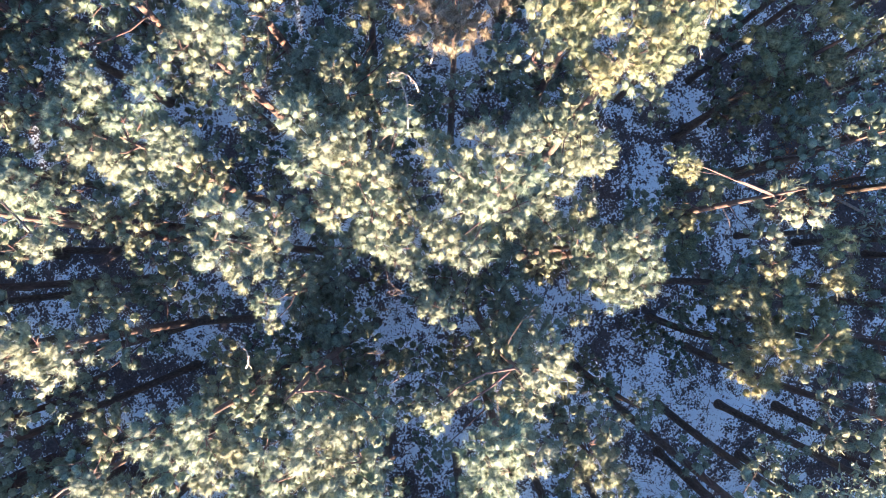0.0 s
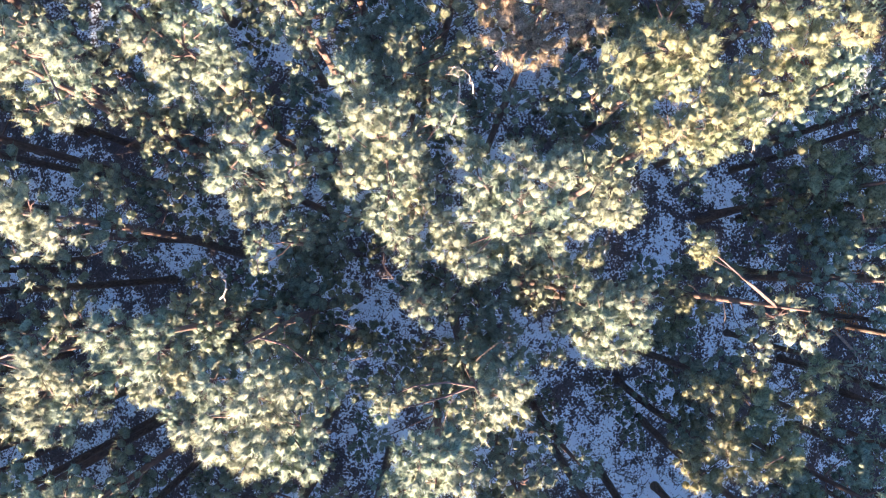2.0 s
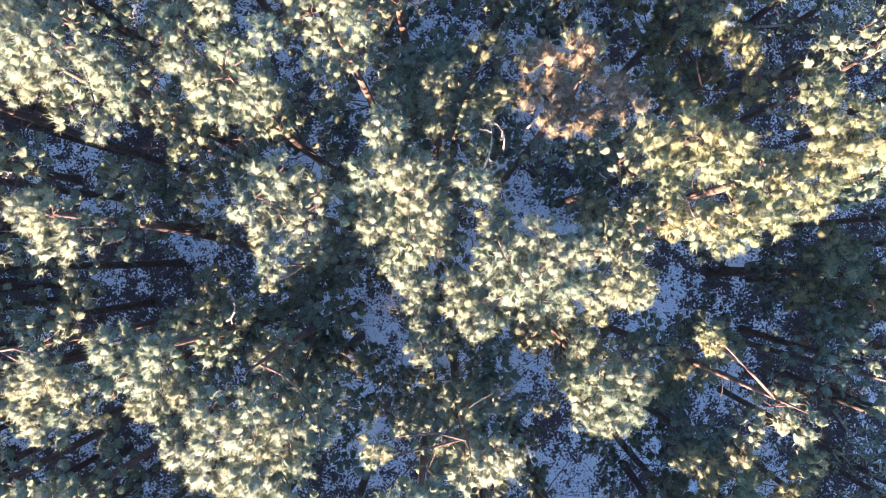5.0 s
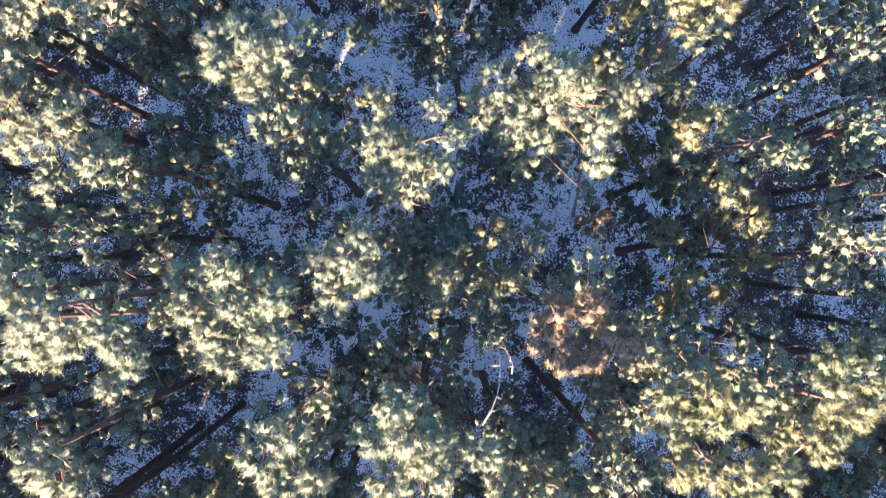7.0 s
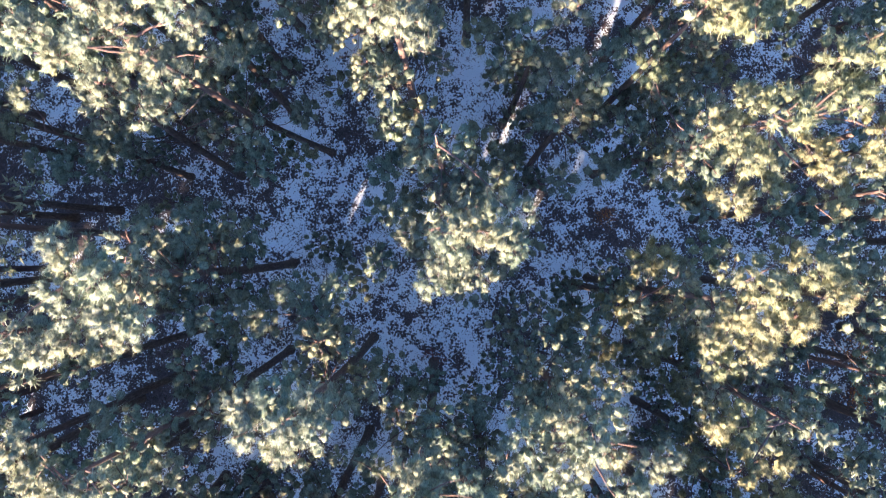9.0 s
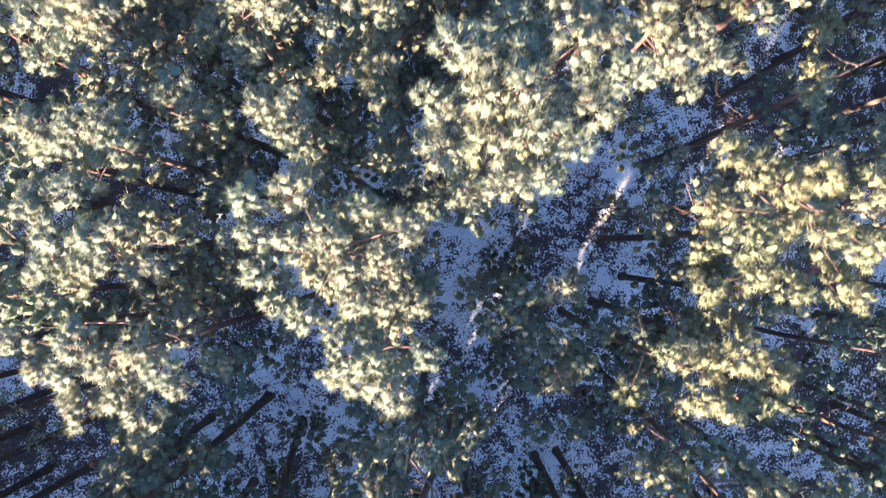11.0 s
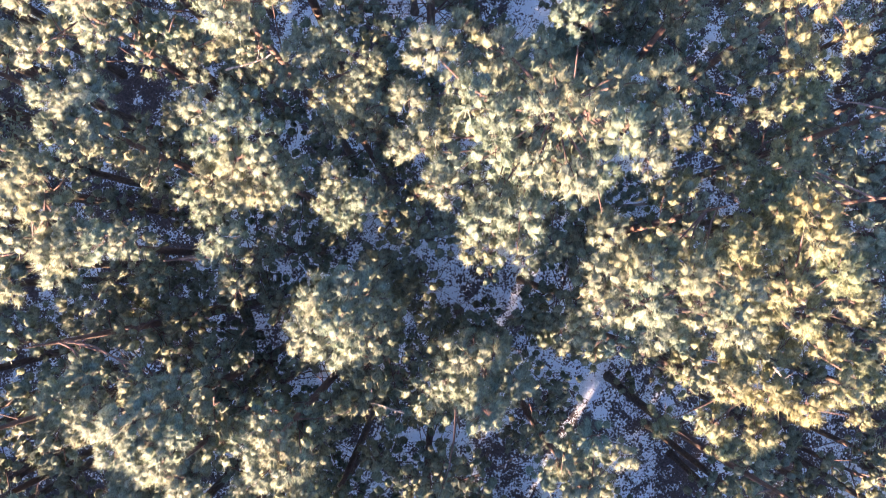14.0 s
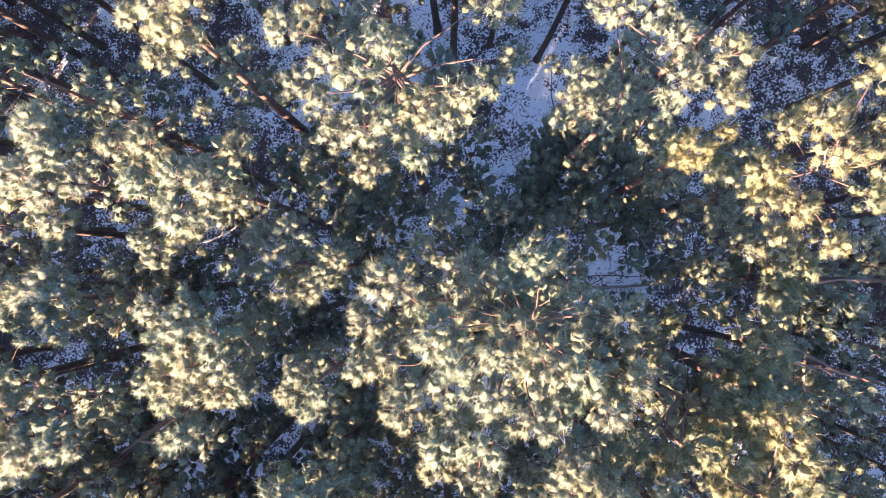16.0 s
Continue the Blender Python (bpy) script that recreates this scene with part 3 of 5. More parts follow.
boughs(tree, [(-1.51, 0.65, -0.53, 0.54), (-0.55, 1.00, -0.40, 0.44), (-0.06, 0.41, -0.25, 0.58), (-0.52, -0.02, -0.30, 0.57), (0.28, 0.08, -0.32, 0.47), (-1.26, -0.05, -0.53, 0.52), (-1.20, -0.45, -0.53, 0.39), (-0.62, -0.82, -0.53, 0.41), (1.15, -0.38, -0.53, 0.44), (1.50, -0.25, -0.53, 0.34), (-0.54, 1.07, -5.10, 0.56), (1.01, 0.63, -4.64, 0.58), (2.15, -0.00, -5.50, 0.60), (1.18, -1.97, -4.06, 0.36)])
boughs(tree, [(-1.98, 0.11, -0.63, 0.47), (0.59, -0.80, -0.63, 0.47), (0.54, -1.56, -0.73, 0.47)])
tree = pine(10.71, 8.75, 16.6, SUNLIT)
boughs(tree, [(-1.43, 0.55, -0.25, 0.59), (-2.20, 0.57, -0.25, 0.62), (1.44, -1.51, -4.81, 0.40), (0.95, -2.54, -5.49, 0.59), (-0.13, -3.11, -5.69, 0.62), (0.56, -2.10, -6.26, 0.62), (1.37, -3.65, -5.96, 0.53), (-0.30, -2.15, -7.19, 0.65), (-0.28, -0.57, -6.98, 0.69), (0.44, 2.62, -7.28, 0.82), (0.31, 1.08, -6.81, 0.82), (-1.12, 1.25, -7.09, 0.74), (-0.67, -0.08, -6.91, 0.74), (1.76, 2.16, -7.28, 0.74)])
boughs(tree, [(1.48, -0.47, -7.04, 0.66), (-0.59, 2.94, -7.56, 0.66), (-0.00, -0.79, -6.97, 0.66), (-1.74, -0.88, -0.35, 0.47)])
tree = pine(10.59, 5.70, 11.85, SHADED)
boughs(tree, [(0.01, 1.95, -0.55, 0.86), (-1.55, 0.77, -0.41, 0.69), (0.21, -1.46, -0.27, 0.86), (-1.30, -1.56, -0.66, 0.77), (1.10, 0.85, -0.25, 0.77), (1.45, -0.66, -0.35, 0.69)])
tree = pine(1.77, 7.00, 14.00, SHADED)
boughs(tree, [(-0.07, -0.50, -0.25, 0.69), (-1.11, -0.10, -0.42, 0.69), (0.99, -0.88, -0.51, 0.65), (-0.22, 0.65, -0.29, 0.69), (-1.48, 0.95, -0.73, 0.62), (1.09, 0.60, -0.48, 0.62), (2.22, 0.26, -1.01, 0.56), (-0.92, -1.06, -0.55, 0.55)])
tree = pine(-4.64, 15.02, 13.62, SHADED, (1.68, -1.12))
boughs(tree, [(-1.44, 0.43, -0.49, 0.71), (0.46, 0.06, -0.25, 0.71), (-0.13, 1.13, -0.38, 0.66), (1.06, -0.62, -0.39, 0.57), (-2.40, 0.03, -0.82, 0.57), (1.41, -2.26, -1.03, 0.63), (1.34, 1.05, -0.55, 0.57)])
tree = pine(-6.47, 16.41, 20.04, SUNLIT)
boughs(tree, [(0.41, 0.56, -0.36, 0.44), (0.71, 0.16, -0.28, 0.44), (1.16, -0.31, -0.25, 0.52), (-0.01, -0.33, -0.36, 0.47), (-0.01, -0.90, -0.41, 0.49), (0.87, -1.21, -0.36, 0.54), (1.44, -1.38, -0.44, 0.44), (-0.55, -1.51, -0.66, 0.49), (0.21, -1.85, -0.61, 0.44), (1.02, -1.68, -0.51, 0.44), (-1.43, -1.67, -0.74, 0.47), (-0.54, 1.12, -4.66, 0.59), (0.46, 0.74, -4.57, 0.50), (0.48, 1.54, -5.19, 0.52)])
boughs(tree, [(-1.60, -1.17, -0.74, 0.39), (-1.81, 1.89, -7.45, 0.73), (-0.11, 0.60, -7.11, 0.81), (0.51, -1.06, -7.23, 0.73), (-1.12, -0.75, -7.11, 0.73), (0.17, 1.92, -7.44, 0.65), (1.48, 0.50, -7.47, 0.65)])
tree = pine(3.61, 15.05, 19.55, SUNLIT, (-1.89, 0.82))
boughs(tree, [(0.43, -0.42, -0.25, 0.53), (0.87, -0.18, -0.25, 0.43), (0.15, -0.83, -0.25, 0.45), (1.61, -0.45, -0.25, 0.45), (1.80, -0.82, -0.25, 0.35), (0.93, -1.25, -0.25, 0.45), (-0.12, -1.24, -0.25, 0.43), (-1.14, 1.19, -5.73, 0.68), (-0.77, 0.18, -5.65, 0.68), (1.84, 1.33, -5.63, 0.62), (-2.13, -0.35, -6.88, 0.63)])
tree = pine(9.28, 12.70, 19.55, SUNLIT)
boughs(tree, [(-0.60, 0.69, -0.25, 0.56), (-0.14, 0.40, -0.25, 0.47), (0.23, -0.32, -0.25, 0.53), (-1.02, -0.08, -0.25, 0.50), (-0.54, -0.95, -0.25, 0.50), (-1.29, -1.21, -0.56, 0.44), (-0.37, -0.33, -0.33, 0.49), (1.03, 0.11, -0.25, 0.47), (0.94, 0.58, -1.16, 0.60), (1.91, 0.80, -2.00, 0.55), (-1.46, -0.65, -0.39, 0.42)])
tree = pine(10.65, 18.22, 19.94, SUNLIT, (-0.20, -1.43))
boughs(tree, [(-1.84, 0.18, -0.45, 0.51), (-1.27, -0.58, -0.34, 0.54), (-0.43, 0.14, -0.25, 0.59), (-0.74, -1.44, -0.46, 0.46), (-1.45, -1.43, -0.56, 0.49), (0.07, -0.83, -0.34, 0.56), (0.67, 0.21, -0.37, 0.56), (1.40, -0.66, -0.56, 0.54), (0.47, 0.96, -0.64, 0.61), (1.47, 0.78, -0.64, 0.57), (1.33, -1.28, -0.64, 0.44), (-1.54, -0.02, -0.36, 0.46), (0.45, -1.27, -0.46, 0.41), (-0.02, 2.64, -7.63, 0.59)])
boughs(tree, [(-0.32, 0.67, -7.30, 0.59), (0.35, -0.82, -7.25, 0.65), (-1.55, 2.69, -3.45, 0.59), (0.88, -1.11, -7.26, 0.65), (-1.20, 0.62, -0.46, 0.46), (0.72, -1.91, -0.56, 0.46), (2.08, -0.10, -0.66, 0.46)])
tree = pine(-3.23, 22.03, 20.12, SUNLIT, (-1.36, -0.42))
boughs(tree, [(-2.47, 2.45, -3.68, 0.57), (0.03, 0.52, -0.28, 0.51), (-0.40, -0.17, -0.27, 0.54), (-0.47, -1.02, -0.35, 0.51), (0.60, 0.02, -0.25, 0.51), (0.76, -0.75, -0.30, 0.46), (1.12, -1.16, -0.44, 0.51), (1.79, -0.10, -0.52, 0.49), (2.16, -0.50, -0.72, 0.36), (0.93, -1.80, -0.62, 0.38), (1.51, 0.31, -0.45, 0.51), (-2.12, 0.62, -1.27, 0.51), (-1.47, -0.19, -0.82, 0.43)])
tree = pine(-8.38, 21.67, 17.94, SHADED, (1.31, 0.59))
boughs(tree, [(4.55, -1.10, -0.25, 0.46), (2.26, -0.04, -6.36, 0.48), (-1.84, -0.50, -6.51, 0.79), (-0.93, 0.42, -6.68, 0.80), (-3.37, -0.28, -7.36, 0.71), (0.84, 0.60, -7.03, 0.82), (2.57, 0.05, -7.91, 0.74)])
tree = pine(1.71, 21.49, 19.94, SUNLIT)
boughs(tree, [(-0.49, 0.00, -0.25, 0.51), (-0.86, -0.43, -0.46, 0.41), (1.30, 0.03, -0.64, 0.43), (-0.42, -0.57, -0.84, 0.61), (0.34, -0.86, -0.80, 0.65), (1.10, 1.23, -5.25, 0.59), (0.09, -0.08, -0.64, 0.55), (-1.26, 0.77, -6.33, 0.55)])
tree = pine(2.28, 18.22, 18.34, SHADED)
boughs(tree, [(-1.22, 1.67, -5.59, 0.80), (-0.26, 0.46, -5.18, 0.80), (-1.83, 0.41, -5.52, 0.72), (1.84, -0.65, -5.52, 0.72), (1.52, 0.75, -5.43, 0.72), (-1.31, -1.04, -5.45, 0.67), (1.44, -2.11, -0.25, 0.64), (0.31, -0.59, -5.19, 0.72)])
tree = pine(8.05, 12.48, 13.01, SHADED)
boughs(tree, [(0.47, 1.39, -0.47, 0.81), (1.34, -0.13, -0.45, 0.73), (-0.62, 0.06, -0.25, 0.73), (0.15, -1.26, -0.42, 0.73), (2.25, 1.44, -1.00, 0.68), (-1.18, -1.45, -0.63, 0.65), (-2.49, -0.49, -1.02, 0.73)])
tree = pine(-11.15, 22.12, 12.63, SHADED)
boughs(tree, [(-0.62, -0.90, -0.25, 0.53), (-0.98, 0.34, -0.63, 0.61), (0.51, -1.35, -0.70, 0.71), (1.87, -1.12, -1.24, 0.68), (-0.04, 1.19, -0.65, 0.68), (-1.21, 1.68, -0.96, 0.68)])
tree = pine(11.61, 20.88, 18.77, SUNLIT, (-0.52, -0.56))
boughs(tree, [(-1.25, 0.34, -0.68, 0.55), (-0.52, 0.66, -0.25, 0.61), (0.20, 0.19, -0.34, 0.61), (-1.08, -0.43, -0.66, 0.64), (0.28, -0.51, -0.55, 0.55), (-0.46, -0.60, -0.49, 0.61), (1.71, -0.40, -6.32, 0.66), (0.74, 0.86, -2.24, 0.60)])
tree = pine(9.91, 20.42, 18.46, SUNLIT)
boughs(tree, [(0.13, -0.35, -4.74, 0.46), (-0.96, 0.66, -0.25, 0.37), (0.90, -0.13, -4.82, 0.34)])
tree = pine(7.18, 19.17, 12.82, SHADED)
boughs(tree, [(-0.59, 1.10, -0.55, 0.70), (0.12, 0.38, -0.25, 0.75), (-0.85, 0.18, -0.37, 0.70), (0.77, 0.87, -0.51, 0.67), (0.06, 1.61, -0.80, 0.67), (0.97, -1.81, -1.92, 0.73), (-0.51, -1.97, -1.93, 0.70)])
tree = pine(0.90, 23.86, 20.72, SUNLIT)
boughs(tree, [(-1.46, 1.22, -0.74, 0.48), (-1.56, 0.49, -0.61, 0.46), (-1.44, -0.36, -0.55, 0.53), (-0.49, 0.26, -0.28, 0.55), (-0.02, -0.35, -0.25, 0.53), (-1.22, -0.98, -0.58, 0.45), (0.24, 0.36, -0.25, 0.50), (0.57, -0.38, -0.30, 0.43), (1.27, -0.19, -0.49, 0.43), (1.55, -0.48, -0.65, 0.36), (0.07, -1.86, -0.73, 0.41), (1.93, -1.19, -1.03, 0.38), (0.98, 0.87, -1.04, 0.45), (0.64, -1.02, -0.46, 0.45)])
boughs(tree, [(-0.50, 1.41, -1.42, 0.60), (-0.34, 0.96, -4.66, 0.53), (1.44, 0.98, -4.61, 0.38), (0.67, 1.26, -4.41, 0.46), (-2.29, 0.43, -1.42, 0.33), (1.26, -1.12, -1.42, 0.36), (-0.71, -1.45, -1.41, 0.51), (0.46, -1.62, -1.42, 0.41), (1.85, 0.40, -0.59, 0.44)])
tree = pine(5.22, 27.03, 21.94, SUNLIT)
boughs(tree, [(-1.33, 0.78, -0.62, 0.54), (-1.81, -0.20, -0.72, 0.49), (-0.81, -0.16, -0.32, 0.61), (-0.90, 0.40, -0.39, 0.51), (-0.05, -0.19, -0.25, 0.61), (0.95, 0.47, -0.52, 0.44), (3.11, 2.00, -5.94, 0.38), (1.86, -0.08, -0.89, 0.46), (1.33, -0.65, -0.67, 0.46), (-1.62, -1.11, -0.80, 0.56), (-0.72, -1.04, -0.45, 0.64), (0.27, -0.96, -0.41, 0.56), (-0.28, -1.84, -0.77, 0.56), (0.53, -1.87, -0.85, 0.43)])
boughs(tree, [(-1.18, -1.95, -1.31, 0.52), (-1.37, -0.55, -0.84, 0.52), (1.16, -0.06, -0.85, 0.47), (0.78, 1.28, -1.71, 0.58), (0.06, 0.58, -1.00, 0.62), (0.66, -0.51, -0.70, 0.55), (-0.18, 1.37, -1.98, 0.56), (0.91, 3.41, -7.69, 0.65), (-1.97, -0.86, -1.21, 0.39), (1.25, 1.02, -1.06, 0.39), (1.11, -1.20, -0.77, 0.41), (1.78, 0.68, -1.16, 0.42)])
tree = pine(9.02, 29.14, 19.82, SUNLIT)
boughs(tree, [(-0.69, 1.14, -0.52, 0.53), (-1.04, 0.62, -0.52, 0.43), (-0.27, 0.28, -0.32, 0.53), (0.50, 1.17, -0.52, 0.40), (-0.31, -0.26, -0.25, 0.48), (0.31, -0.89, -0.42, 0.53), (1.06, -1.16, -0.52, 0.48), (0.52, -1.67, -0.52, 0.37), (-0.19, -1.12, -0.52, 0.37), (0.65, -0.52, -0.40, 0.40), (-0.12, 1.56, -0.62, 0.47)])
tree = pine(12.30, 24.29, 20.42, SUNLIT)
boughs(tree, [(-2.74, 0.18, -0.85, 0.46), (-2.05, 0.93, -0.60, 0.48), (-1.56, 0.55, -0.37, 0.51), (-0.86, 0.66, -0.28, 0.51), (-1.92, -0.57, -0.48, 0.56), (-1.77, -1.34, -0.60, 0.46), (-0.68, -0.45, -0.25, 0.58), (0.25, -0.87, -0.38, 0.58), (1.01, -1.18, -0.58, 0.46), (-0.19, -1.63, -0.51, 0.51), (0.41, -2.00, -0.69, 0.40), (-2.54, -1.66, -1.03, 0.43), (-0.92, -1.74, -0.56, 0.46), (0.13, 0.38, -0.30, 0.53)])
boughs(tree, [(1.29, 1.40, -4.75, 0.57), (2.72, 1.52, -4.89, 0.57), (4.23, 1.14, -5.16, 0.57), (-2.65, -0.63, -1.12, 0.41), (-1.06, -0.16, -1.12, 0.54), (1.43, -0.24, -1.12, 0.55), (0.71, 1.76, -4.88, 0.49), (3.35, 0.84, -4.89, 0.49), (-2.48, 1.43, -0.70, 0.46), (1.61, -0.72, -0.68, 0.45)])
tree = pine(-4.40, 30.75, 20.53, SUNLIT, (-1.31, -0.25))
boughs(tree, [(0.87, -0.51, -0.25, 0.58), (0.42, -1.08, -0.35, 0.58), (1.17, -1.23, -0.33, 0.55), (1.73, -1.10, -0.42, 0.53), (0.18, -1.87, -0.67, 0.48), (1.01, -1.80, -0.56, 0.45), (1.74, -1.56, -0.60, 0.43), (-2.37, 2.29, -5.11, 0.63), (1.01, 0.19, -1.23, 0.57), (2.10, -1.18, -0.64, 0.33), (-0.94, -1.31, -5.54, 0.51), (-1.28, -2.02, -5.94, 0.42), (-1.36, 2.94, -6.92, 0.64), (-1.48, 2.45, -5.59, 0.57)])
boughs(tree, [(0.16, 0.93, -5.34, 0.45)])
tree = pine(-1.40, 30.98, 20.53, SUNLIT)
boughs(tree, [(-0.28, -0.50, -0.32, 0.48), (0.35, -0.35, -0.29, 0.48), (1.00, -0.33, -0.56, 0.48), (-0.51, 0.19, -0.32, 0.51), (0.13, 0.14, -0.25, 0.53), (1.42, -0.04, -0.86, 0.38), (0.58, 0.33, -1.07, 0.56), (-0.95, -0.12, -0.45, 0.38), (-1.70, 0.46, -1.23, 0.49)])
tree = pine(-1.03, 29.55, 19.55, SUNLIT)
boughs(tree, [(-0.07, 0.44, -0.25, 0.48), (0.26, 0.49, -0.25, 0.43), (0.84, 0.14, -0.25, 0.48), (1.03, -0.19, -0.25, 0.35), (-0.74, -0.14, -0.25, 0.44), (0.10, -0.69, -0.25, 0.45), (-1.08, -0.46, -0.25, 0.32), (-0.53, 0.65, -0.25, 0.40), (-0.23, -0.75, -0.25, 0.35)])
tree = pine(1.71, 30.43, 20.03, SUNLIT)
boughs(tree, [(-0.35, 0.07, -0.33, 0.47), (0.23, 0.10, -0.29, 0.50), (-0.04, -0.54, -0.25, 0.50), (0.48, -0.36, -0.26, 0.47), (0.58, -0.99, -0.31, 0.45), (-0.86, -1.10, -0.46, 0.31), (0.10, 0.46, -0.37, 0.47), (0.82, -1.11, -0.37, 0.31), (-1.07, -1.20, -2.69, 0.73), (0.17, -1.16, -2.37, 0.73), (-2.87, -0.66, -7.63, 0.65), (-1.25, -1.18, -7.21, 0.73), (0.51, -0.87, -7.08, 0.65), (1.53, 1.25, -7.23, 0.73)])
boughs(tree, [(0.79, 2.71, -7.43, 0.68), (1.75, 2.56, -7.64, 0.65)])
tree = pine(-0.14, 27.40, 19.90, SUNLIT)
boughs(tree, [(-0.44, 0.00, -0.59, 0.47), (-0.00, -0.55, -0.40, 0.47), (0.43, -0.19, -0.25, 0.47), (-1.54, 1.00, -4.63, 0.49), (0.24, 0.12, -4.90, 0.60), (0.84, 0.51, -5.50, 0.52), (0.03, -0.56, -4.99, 0.51), (0.37, -0.82, -0.42, 0.37)])
tree = pine(-4.84, 26.78, 20.62, SUNLIT)
boughs(tree, [(-0.40, 0.06, -0.47, 0.52), (0.33, -0.34, -0.28, 0.50), (-0.29, -0.44, -0.47, 0.45), (1.07, 0.07, -0.48, 0.47), (1.30, -0.23, -0.82, 0.42), (0.60, 0.01, -0.25, 0.45), (-1.56, 0.81, -4.19, 0.44), (-0.38, -0.14, -5.23, 0.35), (-0.78, 0.21, -0.66, 0.45)])
tree = pine(-4.84, 24.46, 20.19, SUNLIT)
boughs(tree, [(-0.75, 0.64, -0.50, 0.54), (0.40, 0.98, -0.48, 0.51), (-0.23, 0.14, -0.27, 0.54), (0.65, -0.01, -0.25, 0.54), (-0.76, -0.50, -0.47, 0.51), (-0.05, -0.89, -0.43, 0.49), (0.36, -0.51, -0.29, 0.46), (-0.59, 0.55, -4.05, 0.44), (1.22, 0.18, -0.58, 0.41), (1.81, -0.71, -0.89, 0.38), (1.28, -0.76, -0.89, 0.38), (-0.63, 0.87, -0.89, 0.50), (-1.31, -0.91, -0.77, 0.44)])
tree = pine(-3.73, 29.21, 19.55, SUNLIT, (0.24, -1.54))
boughs(tree, [(0.58, 0.07, -0.25, 0.41), (0.96, 0.32, -0.25, 0.47), (-0.18, 0.95, -4.19, 0.47), (-0.30, 0.17, -4.84, 0.52), (-0.95, -0.14, -5.10, 0.50), (-0.58, -1.01, -5.87, 0.51), (1.20, -0.21, -0.25, 0.41)])
tree = pine(2.10, 26.90, 16.24, SUNLIT)
boughs(tree, [(-0.02, 0.63, -0.32, 0.51), (-0.36, -0.18, -0.25, 0.45), (0.28, -0.36, -0.26, 0.45), (0.08, -1.00, -0.51, 0.45), (-0.21, 1.35, -0.73, 0.45), (0.40, -1.01, -0.57, 0.35)])
tree = pine(14.84, 28.29, 18.51, SUNLIT)
boughs(tree, [(-1.71, 0.40, -0.49, 0.37), (-1.81, -0.29, -0.25, 0.34), (-1.41, -0.42, -1.82, 0.61), (2.57, 0.36, -6.56, 0.61)])
tree = pine(6.02, 30.70, 19.55, SUNLIT)
boughs(tree, [(0.22, -0.10, -3.38, 0.60), (-0.90, -0.46, -3.70, 0.56), (0.90, -0.69, -3.68, 0.56), (-0.15, 1.14, -4.10, 0.59), (0.50, 0.57, -0.25, 0.54), (-0.51, -1.91, -0.25, 0.48), (-1.14, 0.72, -4.82, 0.52), (1.08, 0.42, -3.56, 0.48)])
tree = pine(6.25, 21.80, 13.22, SHADED)
boughs(tree, [(-0.27, 0.37, -0.25, 0.73), (1.32, 0.65, -0.54, 0.69), (-1.23, -0.40, -0.47, 0.68), (2.35, -0.83, -1.03, 0.59), (-1.76, 0.72, -0.76, 0.65), (0.09, -0.80, -0.33, 0.65)])
tree = pine(-3.73, 35.19, 20.12, SUNLIT)
boughs(tree, [(0.30, 1.10, -0.45, 0.52), (0.73, 1.41, -0.60, 0.50), (-0.19, 0.84, -0.82, 0.47), (0.55, -0.38, -0.25, 0.55), (1.03, -0.37, -0.30, 0.49), (0.61, -0.86, -0.37, 0.47), (-2.72, 0.11, -3.76, 0.52), (-1.08, -1.14, -0.78, 0.49), (-2.41, -0.22, -3.77, 0.42), (1.94, -0.13, -0.76, 0.47), (2.30, -0.12, -0.82, 0.34), (0.60, 0.57, -0.82, 0.58), (-2.18, -1.32, -0.88, 0.48), (1.17, 0.00, -0.86, 0.46)])
tree = pine(3.15, 32.98, 20.99, SUNLIT)
boughs(tree, [(-0.28, 0.23, -0.35, 0.50), (0.33, 0.32, -0.25, 0.55), (0.79, 0.08, -0.27, 0.50), (-0.10, 0.78, -0.75, 0.57), (0.57, 1.05, -1.50, 0.59), (1.18, 1.59, -5.89, 0.54), (-0.48, -0.07, -0.78, 0.43), (0.14, -0.22, -1.69, 0.61), (0.79, 0.27, -6.27, 0.59), (1.33, 0.95, -6.22, 0.52), (-1.47, 1.29, -8.28, 0.72), (0.09, 1.30, -8.08, 0.72), (1.22, 0.53, -8.12, 0.67), (-2.71, 0.49, -8.60, 0.67)])
boughs(tree, [(0.85, -0.96, -8.02, 0.67), (1.97, -0.28, -8.41, 0.64), (-0.68, -1.73, -8.14, 0.72), (-2.10, -1.82, -8.53, 0.67), (0.41, -2.60, -8.55, 0.64)])
tree = pine(6.62, 31.95, 19.62, SUNLIT)
boughs(tree, [(-0.66, -0.02, -0.32, 0.53), (0.05, -0.16, -0.25, 0.56), (0.31, -0.56, -0.32, 0.45), (-0.34, -0.55, -0.32, 0.48), (-0.45, 0.50, -0.32, 0.57), (0.72, -0.04, -0.32, 0.48), (-0.99, -0.41, -0.32, 0.43), (0.20, 0.49, -0.32, 0.52), (1.87, 0.54, -5.04, 0.40)])
tree = pine(10.05, 33.67, 21.3, SUNLIT)
boughs(tree, [(-1.04, 0.66, -0.67, 0.49), (-0.98, -0.03, -0.49, 0.51), (-0.25, 0.57, -0.35, 0.51), (0.60, 0.61, -0.57, 0.49), (-0.17, -0.02, -0.25, 0.54), (0.88, -0.15, -0.67, 0.46), (-0.68, -0.77, -0.68, 0.41), (0.01, -0.56, -0.43, 0.49), (-1.17, 0.27, -0.67, 0.38), (1.24, 0.01, -0.88, 0.33), (-0.56, 0.87, -0.54, 0.46), (0.46, -0.75, -0.94, 0.40), (-1.35, -0.70, -0.78, 0.47), (1.65, -0.57, -0.98, 0.48)])
